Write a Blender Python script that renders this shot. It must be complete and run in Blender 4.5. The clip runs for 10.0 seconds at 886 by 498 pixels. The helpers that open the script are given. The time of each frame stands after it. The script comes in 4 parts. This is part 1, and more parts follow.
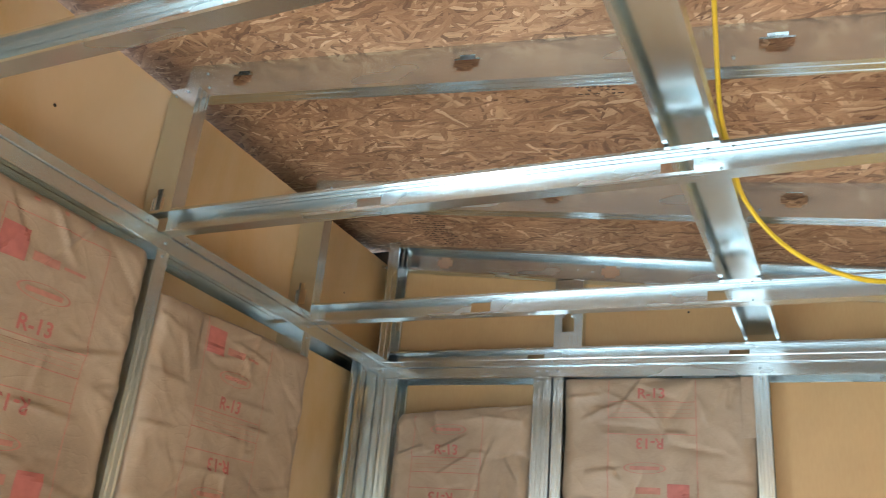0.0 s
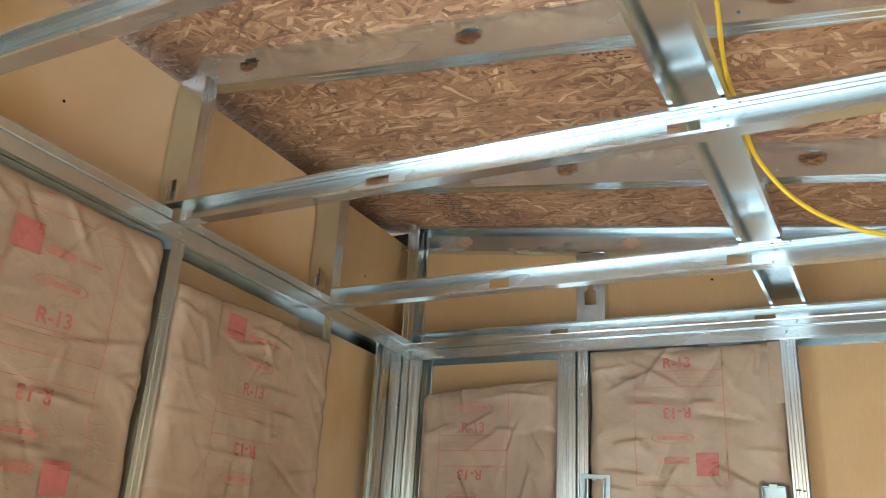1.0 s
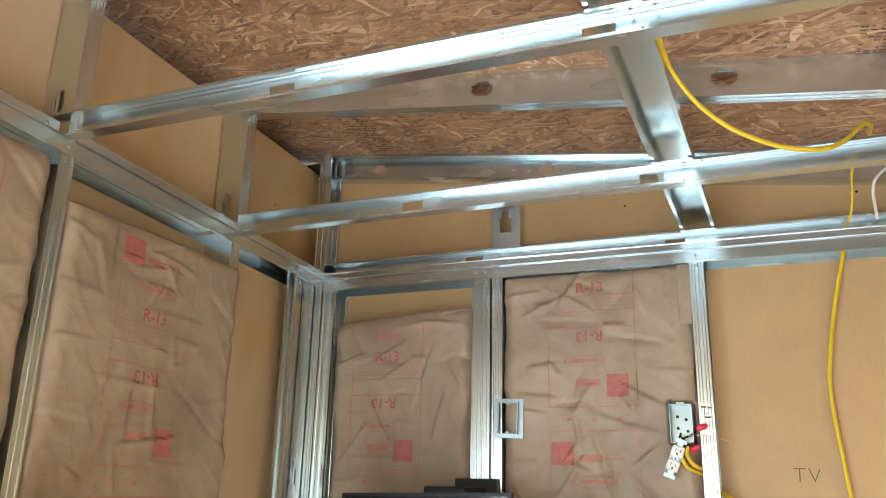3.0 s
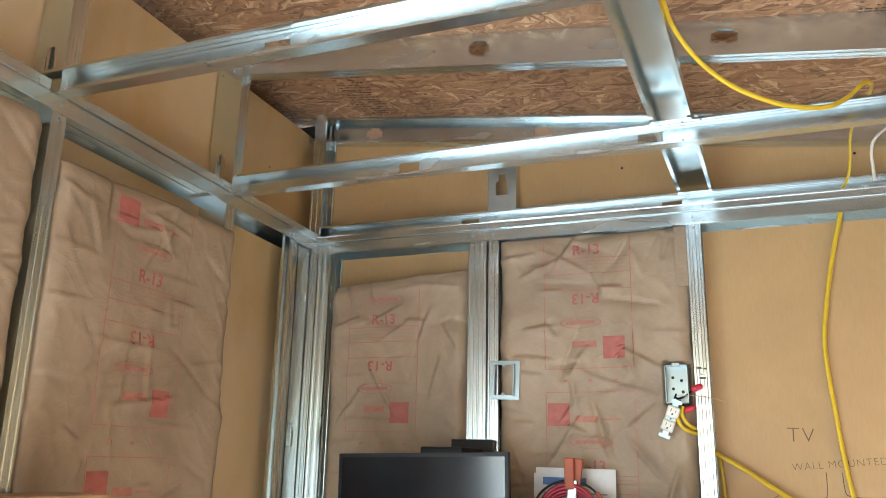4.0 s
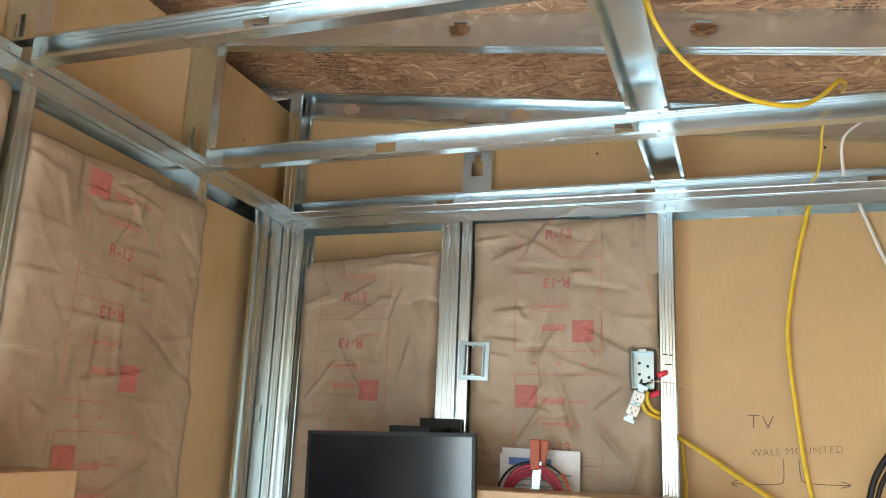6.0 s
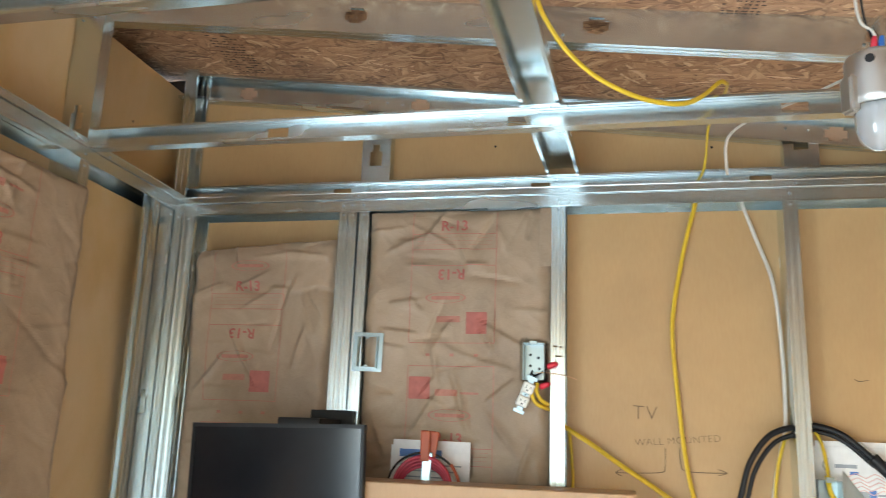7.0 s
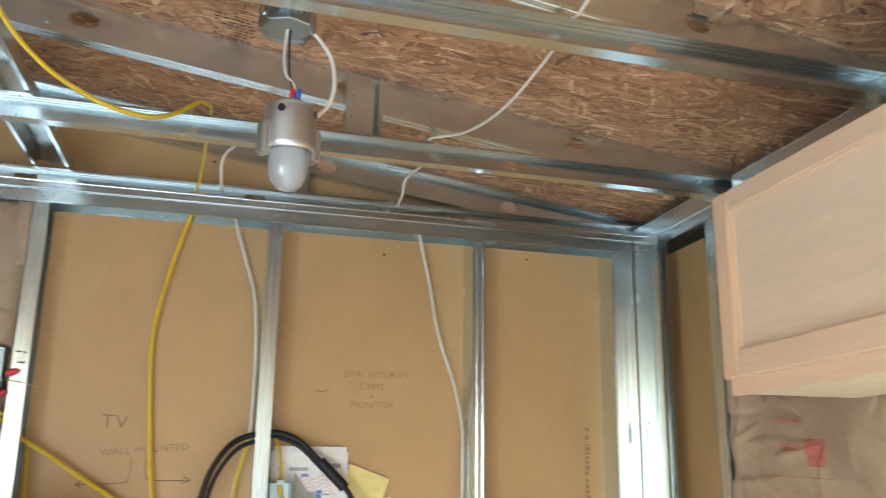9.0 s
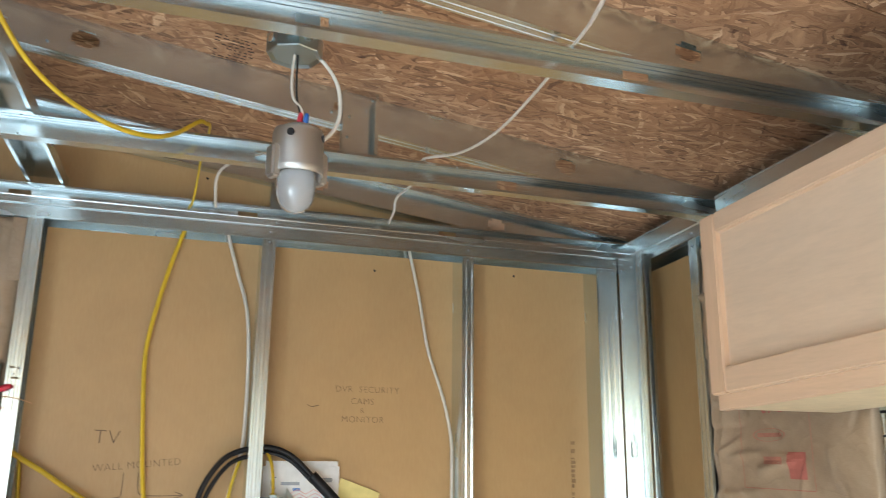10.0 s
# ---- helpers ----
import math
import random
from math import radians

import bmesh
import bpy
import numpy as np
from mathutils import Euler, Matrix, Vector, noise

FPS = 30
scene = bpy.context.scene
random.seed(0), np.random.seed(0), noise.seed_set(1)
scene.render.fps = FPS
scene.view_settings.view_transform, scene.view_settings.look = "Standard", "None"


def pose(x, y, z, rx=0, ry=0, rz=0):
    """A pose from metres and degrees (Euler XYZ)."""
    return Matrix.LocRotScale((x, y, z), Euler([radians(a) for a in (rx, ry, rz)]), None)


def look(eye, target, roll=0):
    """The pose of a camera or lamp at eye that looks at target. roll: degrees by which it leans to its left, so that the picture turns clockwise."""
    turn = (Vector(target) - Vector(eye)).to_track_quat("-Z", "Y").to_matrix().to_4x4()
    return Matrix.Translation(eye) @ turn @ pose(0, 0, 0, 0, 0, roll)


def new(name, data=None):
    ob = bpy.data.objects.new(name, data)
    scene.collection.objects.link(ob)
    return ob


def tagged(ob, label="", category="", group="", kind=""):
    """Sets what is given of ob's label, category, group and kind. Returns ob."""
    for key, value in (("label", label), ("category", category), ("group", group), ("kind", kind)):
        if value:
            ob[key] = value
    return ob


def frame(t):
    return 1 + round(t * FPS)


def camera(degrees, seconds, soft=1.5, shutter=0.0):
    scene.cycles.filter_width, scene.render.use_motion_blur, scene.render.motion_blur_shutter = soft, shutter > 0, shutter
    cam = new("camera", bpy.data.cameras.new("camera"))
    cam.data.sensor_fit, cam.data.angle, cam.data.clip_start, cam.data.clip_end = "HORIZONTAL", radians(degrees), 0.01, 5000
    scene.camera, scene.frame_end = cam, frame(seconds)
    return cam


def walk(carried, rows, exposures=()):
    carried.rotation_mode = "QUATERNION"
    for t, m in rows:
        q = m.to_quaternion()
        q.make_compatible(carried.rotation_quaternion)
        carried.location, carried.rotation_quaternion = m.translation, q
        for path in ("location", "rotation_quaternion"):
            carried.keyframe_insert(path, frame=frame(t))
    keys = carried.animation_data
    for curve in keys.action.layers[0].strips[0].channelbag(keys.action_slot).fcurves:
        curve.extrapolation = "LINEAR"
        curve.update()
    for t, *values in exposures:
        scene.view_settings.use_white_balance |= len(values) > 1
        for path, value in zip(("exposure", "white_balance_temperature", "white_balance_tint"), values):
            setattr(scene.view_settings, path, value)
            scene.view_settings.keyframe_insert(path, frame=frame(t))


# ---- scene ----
cam = camera(57.5, 10.0, soft=0.9, shutter=0.4)
PATH = [
    (0, (0.131, 0.325, 1.827), (-0.679, 1.998, 2.567), 5.4),
    (0.5, (0.115, 0.327, 1.82), (-0.767, 1.972, 2.539), 4.1),
    (1, (0.164, 0.355, 1.813), (-0.719, 2.007, 2.514), 3.5),
    (1.5, (0.175, 0.39, 1.806), (-0.605, 2.107, 2.471), 3.5),
    (2, (0.152, 0.391, 1.784), (-0.592, 2.134, 2.424), 3.3),
    (2.5, (0.146, 0.414, 1.778), (-0.576, 2.172, 2.401), 2.4),
    (3, (0.151, 0.428, 1.765), (-0.563, 2.2, 2.356), 1.4),
    (4.5, (0.132, 0.439, 1.747), (-0.557, 2.251, 2.241), 1.6),
    (5, (0.133, 0.435, 1.754), (-0.56, 2.25, 2.229), 2.9),
    (6.3, (0.134, 0.423, 1.778), (-0.464, 2.278, 2.225), 2.3),
    (6.5, (0.158, 0.449, 1.768), (-0.4, 2.314, 2.229), 2.4),
    (7, (0.184, 0.458, 1.775), (-0.257, 2.359, 2.215), 2.1),
    (7.5, (0.237, 0.455, 1.797), (-0.032, 2.39, 2.224), 1.6),
    (8, (0.305, 0.446, 1.806), (0.267, 2.394, 2.254), 1.3),
    (8.5, (0.381, 0.436, 1.806), (0.631, 2.363, 2.278), 0.9),
    (9, (0.438, 0.406, 1.803), (0.99, 2.271, 2.268), 0.8),
    (9.5, (0.425, 0.387, 1.808), (1.096, 2.215, 2.267), 1.0),
    (10, (0.378, 0.378, 1.807), (0.989, 2.217, 2.301), 0.6),
]
EXPOSURES = [(0.0, 1.86, 5980, 4), (2.0, 1.93, 6030, 5), (5.0, 1.96, 6000, 4), (6.5, 1.90, 5950, 3), (8.0, 1.68, 5950, 3), (9.0, 1.50, 5980, 4), (10.0, 1.42, 6020, 5)]
walk(cam, [(t, look(eye, target, roll)) for t, eye, target, roll in PATH], EXPOSURES)

# ---- light ----
XL, XR, YB, YF, ZC = -1.18, 1.785, 2.68, -0.9, 2.446   # inner faces of the framing, front wall, joist seat
D = 0.092                                             # stud depth
XLS, XRS, YS = XL - D, XR + D, YB + D                 # inner faces of the sheathing
SLOPE = 0.1275


def roof_z(x, y=2.765):
    """Middle of the rafters; the roof sags a little towards the end wall."""
    return 2.720 + 0.042 * (2.765 - y) - SLOPE * x


def seat_z(y):
    """Joist seat on the wall tracks."""
    return ZC + 0.025 * (YB - y)


world = bpy.data.worlds.new("sky")
scene.world = world
world.use_nodes = True
nt = world.node_tree
sky = nt.nodes.new("ShaderNodeTexSky")
sky.sky_type, sky.sun_disc, sky.sun_elevation, sky.sun_rotation = "NISHITA", False, radians(33), radians(221)
nt.links.new(sky.outputs[0], nt.nodes["Background"].inputs[0])
nt.nodes["Background"].inputs[1].default_value = 0.15


def area_lamp(name, m, sx, sy, watts, colour):
    d = bpy.data.lights.new(name, "AREA")
    d.shape, d.size, d.size_y, d.energy, d.color = "RECTANGLE", sx, sy, watts, colour
    ob = new(name, d)
    ob.matrix_world = m
    return ob


# daylight through the doorway behind and the side window
area_lamp("doorway_daylight", look((-0.45, YF + 0.02, 1.12), (-0.45, YF + 5, 4.0)), 1.2, 2.1, 3.5, (0.82, 0.95, 1.0))
area_lamp("window_daylight", look((XLS + 0.01, -0.30, 1.45), (5, -0.30, 1.9)), 0.5, 1.0, 14, (0.82, 0.95, 1.0))
sun = new("sun", bpy.data.lights.new("sun", "SUN"))
sun.data.energy, sun.data.angle, sun.data.color = 5.0, radians(0.6), (1.0, 0.97, 0.93)
sun.matrix_world = look((0, 0, 0), (0.62, 0.72, -0.62))

# ---- materials ----


def material(name, rough=0.6, metal=0.0):
    m = bpy.data.materials.new(name)
    m.use_nodes = True
    n = m.node_tree.nodes
    b = n["Principled BSDF"]
    b.inputs["Roughness"].default_value, b.inputs["Metallic"].default_value = rough, metal
    return m, m.node_tree, b


def node(t, kind, **inputs):
    n = t.nodes.new(kind)
    for k, v in inputs.items():
        n.inputs[k.replace("_", " ")].default_value = v
    return n


def coords(t, scale=(1, 1, 1), turn=(0, 0, 0), source="Object"):
    c = t.nodes.new("ShaderNodeTexCoord")
    mp = t.nodes.new("ShaderNodeMapping")
    mp.inputs["Scale"].default_value = scale
    mp.inputs["Rotation"].default_value = [radians(a) for a in turn]
    t.links.new(c.outputs[source], mp.inputs["Vector"])
    return mp.outputs[0]


def ramp(t, fac, stops):
    r = t.nodes.new("ShaderNodeValToRGB")
    e = r.color_ramp.elements
    while len(e) < len(stops):
        e.new(0.5)
    for el, (p, c) in zip(e, stops):
        el.position, el.color = p, (*c, 1)
    t.links.new(fac, r.inputs[0])
    return r.outputs[0]


def noise_of(t, vec, scale, detail=4, rough=0.55, distort=0.0):
    n = node(t, "ShaderNodeTexNoise", Scale=scale, Detail=detail, Roughness=rough, Distortion=distort)
    t.links.new(vec, n.inputs["Vector"])
    return n.outputs[0]


def mix(t, fac, a, b, mode="MIX"):
    m = t.nodes.new("ShaderNodeMix")
    m.data_type, m.blend_type = "RGBA", mode
    for sock, v in ((m.inputs[0], fac), (m.inputs[6], a), (m.inputs[7], b)):
        if hasattr(v, "links"):
            t.links.new(v, sock)
        elif isinstance(v, (int, float)):
            sock.default_value = v
        else:
            sock.default_value = (*v, 1)
    return m.outputs[2]


def bump(t, b, height, strength, distance):
    n = node(t, "ShaderNodeBump", Strength=strength, Distance=distance)
    t.links.new(height, n.inputs["Height"])
    t.links.new(n.outputs[0], b.inputs["Normal"])


def plain(name, colour, rough=0.5, metal=0.0, vary=0.08, scale=30):
    m, t, b = material(name, rough, metal)
    v = coords(t)
    f = noise_of(t, v, scale)
    lo = [max(0, c * (1 - vary)) for c in colour]
    hi = [min(1, c * (1 + vary)) for c in colour]
    t.links.new(ramp(t, f, [(0.3, lo), (0.7, hi)]), b.inputs["Base Color"])
    bump(t, b, f, 0.08, 0.001)
    return m


def steel_material(name, base=(0.70, 0.775, 0.795), rough=0.23):
    """Hot-dip galvanised sheet: bright, with faint rolling streaks along the length (local x) and hand smudges."""
    m, t, b = material(name, rough, 1.0)
    smudge = noise_of(t, coords(t, (2, 9, 9)), 1.4, 2, 0.5)
    c = ramp(t, smudge, [(0.3, [x * 0.95 for x in base]), (0.7, [min(1, x * 1.03) for x in base])])
    t.links.new(c, b.inputs["Base Color"])
    r = node(t, "ShaderNodeMapRange")
    r.inputs["From Min"].default_value, r.inputs["From Max"].default_value = 0.3, 0.7
    r.inputs["To Min"].default_value, r.inputs["To Max"].default_value = rough - 0.03, rough + 0.05
    t.links.new(smudge, r.inputs[0])
    t.links.new(r.outputs[0], b.inputs["Roughness"])
    return m


def osb_material(name):
    """Oriented strand board: curled flat strands laid over one another in several directions."""
    m, t, b = material(name, 0.62)
    warp = node(t, "ShaderNodeTexNoise", Scale=5.0, Detail=4.0, Roughness=0.62)
    t.links.new(coords(t), warp.inputs["Vector"])
    out, hgt = None, None
    layers = ((8, 7, 44, -1), (-30, 6, 50, 0.42), (48, 7, 54, 0.50), (20, 6, 46, 0.55), (-12, 6, 62, 0.55),
              (76, 8, 58, 0.68), (-58, 8, 60, 0.70), (33, 9, 80, 0.72), (4, 10, 90, 0.74))
    for k, (turn, sx, sy, cut) in enumerate(layers):
        c = t.nodes.new("ShaderNodeTexCoord")
        add = node(t, "ShaderNodeVectorMath")
        add.operation = "MULTIPLY_ADD"
        t.links.new(warp.outputs["Color"], add.inputs[0])
        add.inputs[1].default_value = (0.075, 0.075, 0)
        t.links.new(c.outputs["Object"], add.inputs[2])
        mp0 = t.nodes.new("ShaderNodeMapping")
        mp0.inputs["Rotation"].default_value = (0, 0, radians(turn))
        mp0.inputs["Location"].default_value = (k * 3.1, k * 1.7, 0)
        t.links.new(add.outputs[0], mp0.inputs["Vector"])
        mp = t.nodes.new("ShaderNodeMapping")
        mp.inputs["Scale"].default_value = (sx * 1.3, sy * 1.3, 0.0)
        t.links.new(mp0.outputs[0], mp.inputs["Vector"])
        v = node(t, "ShaderNodeTexVoronoi", Scale=1.0, Randomness=1.0)
        v.voronoi_dimensions = "2D"
        t.links.new(mp.outputs[0], v.inputs["Vector"])
        sep = t.nodes.new("ShaderNodeSeparateColor")
        t.links.new(v.outputs["Color"], sep.inputs[0])
        grain = noise_of(t, mp.outputs[0], 2.6, 5, 0.72)
        tone = ramp(t, sep.outputs[0], [(0.0, (0.09, 0.045, 0.026)), (0.16, (0.25, 0.135, 0.078)), (0.5, (0.37, 0.22, 0.13)), (0.78, (0.47, 0.30, 0.185)), (0.93, (0.62, 0.44, 0.285)), (1.0, (0.80, 0.64, 0.46))])
        tone = mix(t, 0.36, tone, ramp(t, grain, [(0.28, (0.15, 0.075, 0.04)), (0.5, (0.38, 0.22, 0.125)), (0.74, (0.66, 0.46, 0.29))]))
        lay = mix(t, 0.6, sep.outputs[2], v.outputs["Distance"])
        if out is None:
            out, hgt = tone, lay
        else:
            g = node(t, "ShaderNodeMath")
            g.operation = "GREATER_THAN"
            t.links.new(sep.outputs[1], g.inputs[0])
            g.inputs[1].default_value = cut
            out = mix(t, g.outputs[0], out, tone)
            hgt = mix(t, g.outputs[0], hgt, lay)
    blotch = noise_of(t, coords(t), 3.2, 5, 0.6)
    out = mix(t, 1.0, out, ramp(t, blotch, [(0.3, (0.80, 0.71, 0.62)), (0.62, (1.18, 1.10, 1.00))]), "MULTIPLY")
    pits = noise_of(t, coords(t, (18, 46, 1), (0, 0, 20)), 1.0, 4, 0.65, 0.8)
    out = mix(t, 1.0, out, ramp(t, pits, [(0.30, (0.34, 0.27, 0.25)), (0.40, (1, 1, 1))]), "MULTIPLY")
    t.links.new(out, b.inputs["Base Color"])
    bump(t, b, hgt, 0.7, 0.0025)
    return m


def sheathing_material(name, base, paleness=0.0):
    m, t, b = material(name, 0.46)
    big = noise_of(t, coords(t), 2.5, 5, 0.6, 0.4)
    fine = noise_of(t, coords(t, (40, 40, 6)), 6, 3)
    c = ramp(t, big, [(0.3, [x * 0.88 for x in base]), (0.7, [min(1, x * 1.06) for x in base])])
    c = mix(t, 0.04, c, ramp(t, fine, [(0.3, [x * 0.6 for x in base]), (0.7, (0.9, 0.75, 0.5))]))
    # random pale blotches mixed over the tan
    if paleness:
        pale_mask = noise_of(t, coords(t, (1, 0.9, 0.5)), 2.6, 5, 0.55, 0.6)
        pale = node(t, "ShaderNodeMapRange")
        pale.inputs["From Min"].default_value, pale.inputs["From Max"].default_value, pale.inputs["To Max"].default_value = 0.36, 0.58, paleness
        t.links.new(pale_mask, pale.inputs[0])
        c = mix(t, pale.outputs[0], c, (0.64, 0.50, 0.335))
    t.links.new(c, b.inputs["Base Color"])
    bump(t, b, big, 0.05, 0.002)
    return m


def kraft_material(name):
    """Kraft paper: blotchy brown, fine fibre, a net of small creases."""
    m, t, b = material(name, 0.50)
    big = noise_of(t, coords(t), 4, 6, 0.65, 0.8)
    fibre = noise_of(t, coords(t, (1, 6, 1)), 120, 3)
    c = ramp(t, big, [(0.28, (0.265, 0.19, 0.13)), (0.5, (0.36, 0.27, 0.185)), (0.72, (0.44, 0.335, 0.24))])
    c = mix(t, 0.12, c, ramp(t, fibre, [(0.3, (0.3, 0.2, 0.12)), (0.7, (0.6, 0.46, 0.33))]))
    t.links.new(c, b.inputs["Base Color"])
    heights = []
    for scale, stretch in ((5.0, (1, 0.6, 1)), (11.0, (0.8, 1, 1)), (26.0, (1, 1, 1))):
        n = noise_of(t, coords(t, stretch), scale, 2, 0.5, 0.9)
        heights.append(ramp(t, n, [(0.30, (0, 0, 0)), (0.47, (0.55, 0.55, 0.55)), (0.5, (1, 1, 1)), (0.54, (0.5, 0.5, 0.5)), (0.72, (0, 0, 0))]))
    h = mix(t, 0.4, heights[0], heights[1])
    h = mix(t, 0.12, h, heights[2])
    bump(t, b, h, 0.22, 0.006)
    return m


def oak_material(name, base, grain_axis=(2, 2, 40)):
    m, t, b = material(name, 0.42)
    g = noise_of(t, coords(t, grain_axis), 1.6, 6, 0.65, 0.9)
    f = noise_of(t, coords(t, tuple(a * 5 for a in grain_axis)), 2.0, 3)
    c = ramp(t, g, [(0.3, [x * 0.95 for x in base]), (0.5, base), (0.75, [min(1, x * 1.06) for x in base])])
    c = mix(t, 0.05, c, ramp(t, f, [(0.35, [x * 0.55 for x in base]), (0.6, [min(1, x * 1.15) for x in base])]))
    t.links.new(c, b.inputs["Base Color"])
    bump(t, b, f, 0.08, 0.0008)
    return m


STEEL = steel_material("galvanised_steel")
BOXSTEEL = steel_material("zinc_box_steel", (0.38, 0.46, 0.49), 0.30)
OSB = osb_material("strand_board")
TAN = sheathing_material("tan_sheathing", (0.50, 0.318, 0.142))
# lighter tan than the other boards, with pale blotches
BLOTCHED = sheathing_material("blotched_tan_sheathing", (0.58, 0.39, 0.18), 0.75)
KRAFT = kraft_material("kraft_paper")
OAK = oak_material("light_oak", (0.72, 0.55, 0.40), (4, 3.0, 20))
OAKRAIL = oak_material("light_oak_rail", (0.68, 0.485, 0.335), (3, 4, 36))
# pale grey, set high so the unseen floor throws light at the ceiling
FLOORM = plain("pale_grey_board", (0.70, 0.70, 0.68), 0.7, 0, 0.2, 8)
REDINK = plain("red_ink", (0.42, 0.135, 0.11), 0.6, 0, 0.12, 40)
PINKINK = plain("faded_red_ink", (0.43, 0.19, 0.14), 0.6, 0, 0.12, 60)
BLACK = plain("black_plastic", (0.014, 0.014, 0.016), 0.45)
BLACK.node_tree.nodes["Principled BSDF"].inputs["Specular IOR Level"].default_value = 0.3
PENCIL = plain("marker_line", (0.15, 0.095, 0.05), 0.7, 0, 0.3, 90)
YELLOW = plain("yellow_jacket", (0.72, 0.50, 0.03), 0.38)
WHITEC = plain("white_jacket", (0.72, 0.68, 0.62), 0.42)
PAPER = plain("white_paper", (0.80, 0.80, 0.80), 0.6)
# near-black brown: the shade of the eaves gap put into the colour
EAVES = plain("shade_dark_board", (0.07, 0.055, 0.045), 0.8, 0, 0.3, 12)
CARD = sheathing_material("cardboard", (0.47, 0.29, 0.15))

# ---- building blocks ----


def part(name, bm, mat, parent=None, label="", smooth=False):
    me = bpy.data.meshes.new(name)
    bmesh.ops.recalc_face_normals(bm, faces=bm.faces)
    bm.to_mesh(me)
    bm.free()
    me.materials.append(mat)
    if smooth:
        for p in me.polygons:
            p.use_smooth = True
    ob = new(name, me)
    if parent is not None:
        ob.parent = parent
    if label:
        ob["label"] = label
    return ob


def thing(name, label, category, group="", kind="", at=None):
    ob = new(name)
    ob.empty_display_size = 0.05
    if at is not None:
        ob.matrix_world = at
    return tagged(ob, label, category, group, kind)


def box(bm, x0, x1, y0, y1, z0, z1):
    v = [bm.verts.new((x, y, z)) for x in (x0, x1) for y in (y0, y1) for z in (z0, z1)]
    for f in ((0, 1, 3, 2), (4, 6, 7, 5), (0, 4, 5, 1), (2, 3, 7, 6), (0, 2, 6, 4), (1, 5, 7, 3)):
        bm.faces.new([v[i] for i in f])
    return bm


def boxes(*rows):
    bm = bmesh.new()
    for r in rows:
        box(bm, *r)
    return bm


def soft_box(x0, x1, y0, y1, z0, z1, r=0.004, seg=2):
    bm = boxes((x0, x1, y0, y1, z0, z1))
    bmesh.ops.bevel(bm, geom=bm.edges[:], offset=r, segments=seg, affect="EDGES", profile=0.6)
    return bm


def ribbed(a, b, depth=0.0011):
    """Offsets across a flange from a to b with two pressed ribs."""
    return [(a + (b - a) * f, d * depth) for f, d in ((0.14, 0), (0.19, 1), (0.34, 1), (0.39, 0), (0.61, 0), (0.66, 1), (0.81, 1), (0.86, 0))]


def channel(length, depth=D, flange=0.041, lip=0.009, holes=(), shape="cross", side=1, ribs=True, gauge=0.0012):
    """Rolled C section along x. Web in y = 0 from z = 0 to depth; flanges run to y = side * flange."""
    s, f = side, side * flange
    rib = ribbed(0, f) if ribs else []
    pts = []
    if lip:
        pts.append((f, depth - lip))
    pts.append((f, depth))
    pts += [(u, depth - d) for u, d in reversed(rib)]
    pts.append((0, depth))
    c = depth / 2
    hs = ((-0.030, -0.018, 0.012), (-0.018, 0.018, 0.021), (0.018, 0.030, 0.012)) if shape == "cross" else ((-0.028, 0.028, 0.014),) if shape == "slot" else ((-0.032, 0.014, 0.019), (0.014, 0.036, 0.010))
    levels = sorted({c + k * h for *_, h in hs for k in (-1, 1)}, reverse=True)
    web0 = len(pts) - 1
    pts += [(0, z) for z in levels] + [(0, 0)]
    web1 = len(pts) - 1
    pts += [(u, d) for u, d in rib if ribs != "top"]
    pts.append((f, 0))
    if lip:
        pts.append((f, lip))
    cuts = {0.0, length}
    spans = []
    for h in holes:
        for a, b2, hh in hs:
            cuts |= {h + a, h + b2}
            spans.append((h + a, h + b2, hh))
    xs = sorted(x for x in cuts if 0 <= x <= length)
    bm = bmesh.new()
    grid = [[bm.verts.new((x, y, z)) for y, z in pts] for x in xs]
    for i in range(len(xs) - 1):
        xm = (xs[i] + xs[i + 1]) / 2
        for j in range(len(pts) - 1):
            if web0 <= j < web1:
                zm = (pts[j][1] + pts[j + 1][1]) / 2
                if any(a < xm < b2 and abs(zm - c) < hh for a, b2, hh in spans):
                    continue
            bm.faces.new((grid[i][j], grid[i + 1][j], grid[i + 1][j + 1], grid[i][j + 1]))
    bmesh.ops.recalc_face_normals(bm, faces=bm.faces)
    bmesh.ops.solidify(bm, geom=bm.faces[:], thickness=gauge)
    return bm


def axes(origin, ex, ey, ez):
    m = Matrix((ex, ey, ez)).transposed().to_4x4()
    m.translation = origin
    return m


def screws(parent, places, normal, r=0.004):
    """Small pan-head screws, one mesh each, on a thing given in world places."""
    for p in places:
        bm = bmesh.new()
        bmesh.ops.create_uvsphere(bm, u_segments=8, v_segments=5, radius=r)
        ob = part("screw", bm, BOXSTEEL, None, smooth=True)
        m = Matrix.Translation(p) @ Vector(normal).to_track_quat("Z", "Y").to_matrix().to_4x4() @ Matrix.Diagonal((1, 1, 0.5, 1))
        ob.parent = parent
        ob.matrix_parent_inverse = parent.matrix_world.inverted()
        ob.matrix_basis = m


# ---- structure ----
# floor is out of view and serves as a reflector for the sun
floor = tagged(part("floor", boxes((XLS - 0.1, XRS + 0.1, YF - 0.1, YS + 0.1, -0.1, 0)), FLOORM), "unseen shed floor, made pale grey to bounce light upward", "floor", kind="structure")
# unseen ground, coloured pale to reflect sunlight in through the doorway
ground = tagged(part("ground", boxes((-60, 60, -80, 60, -0.5, -0.32)), plain("bounce_ground", (0.46, 0.45, 0.43), 0.9, 0, 0.15, 3)), "unseen pale ground added outside to bounce light indoors", "ground", kind="structure")


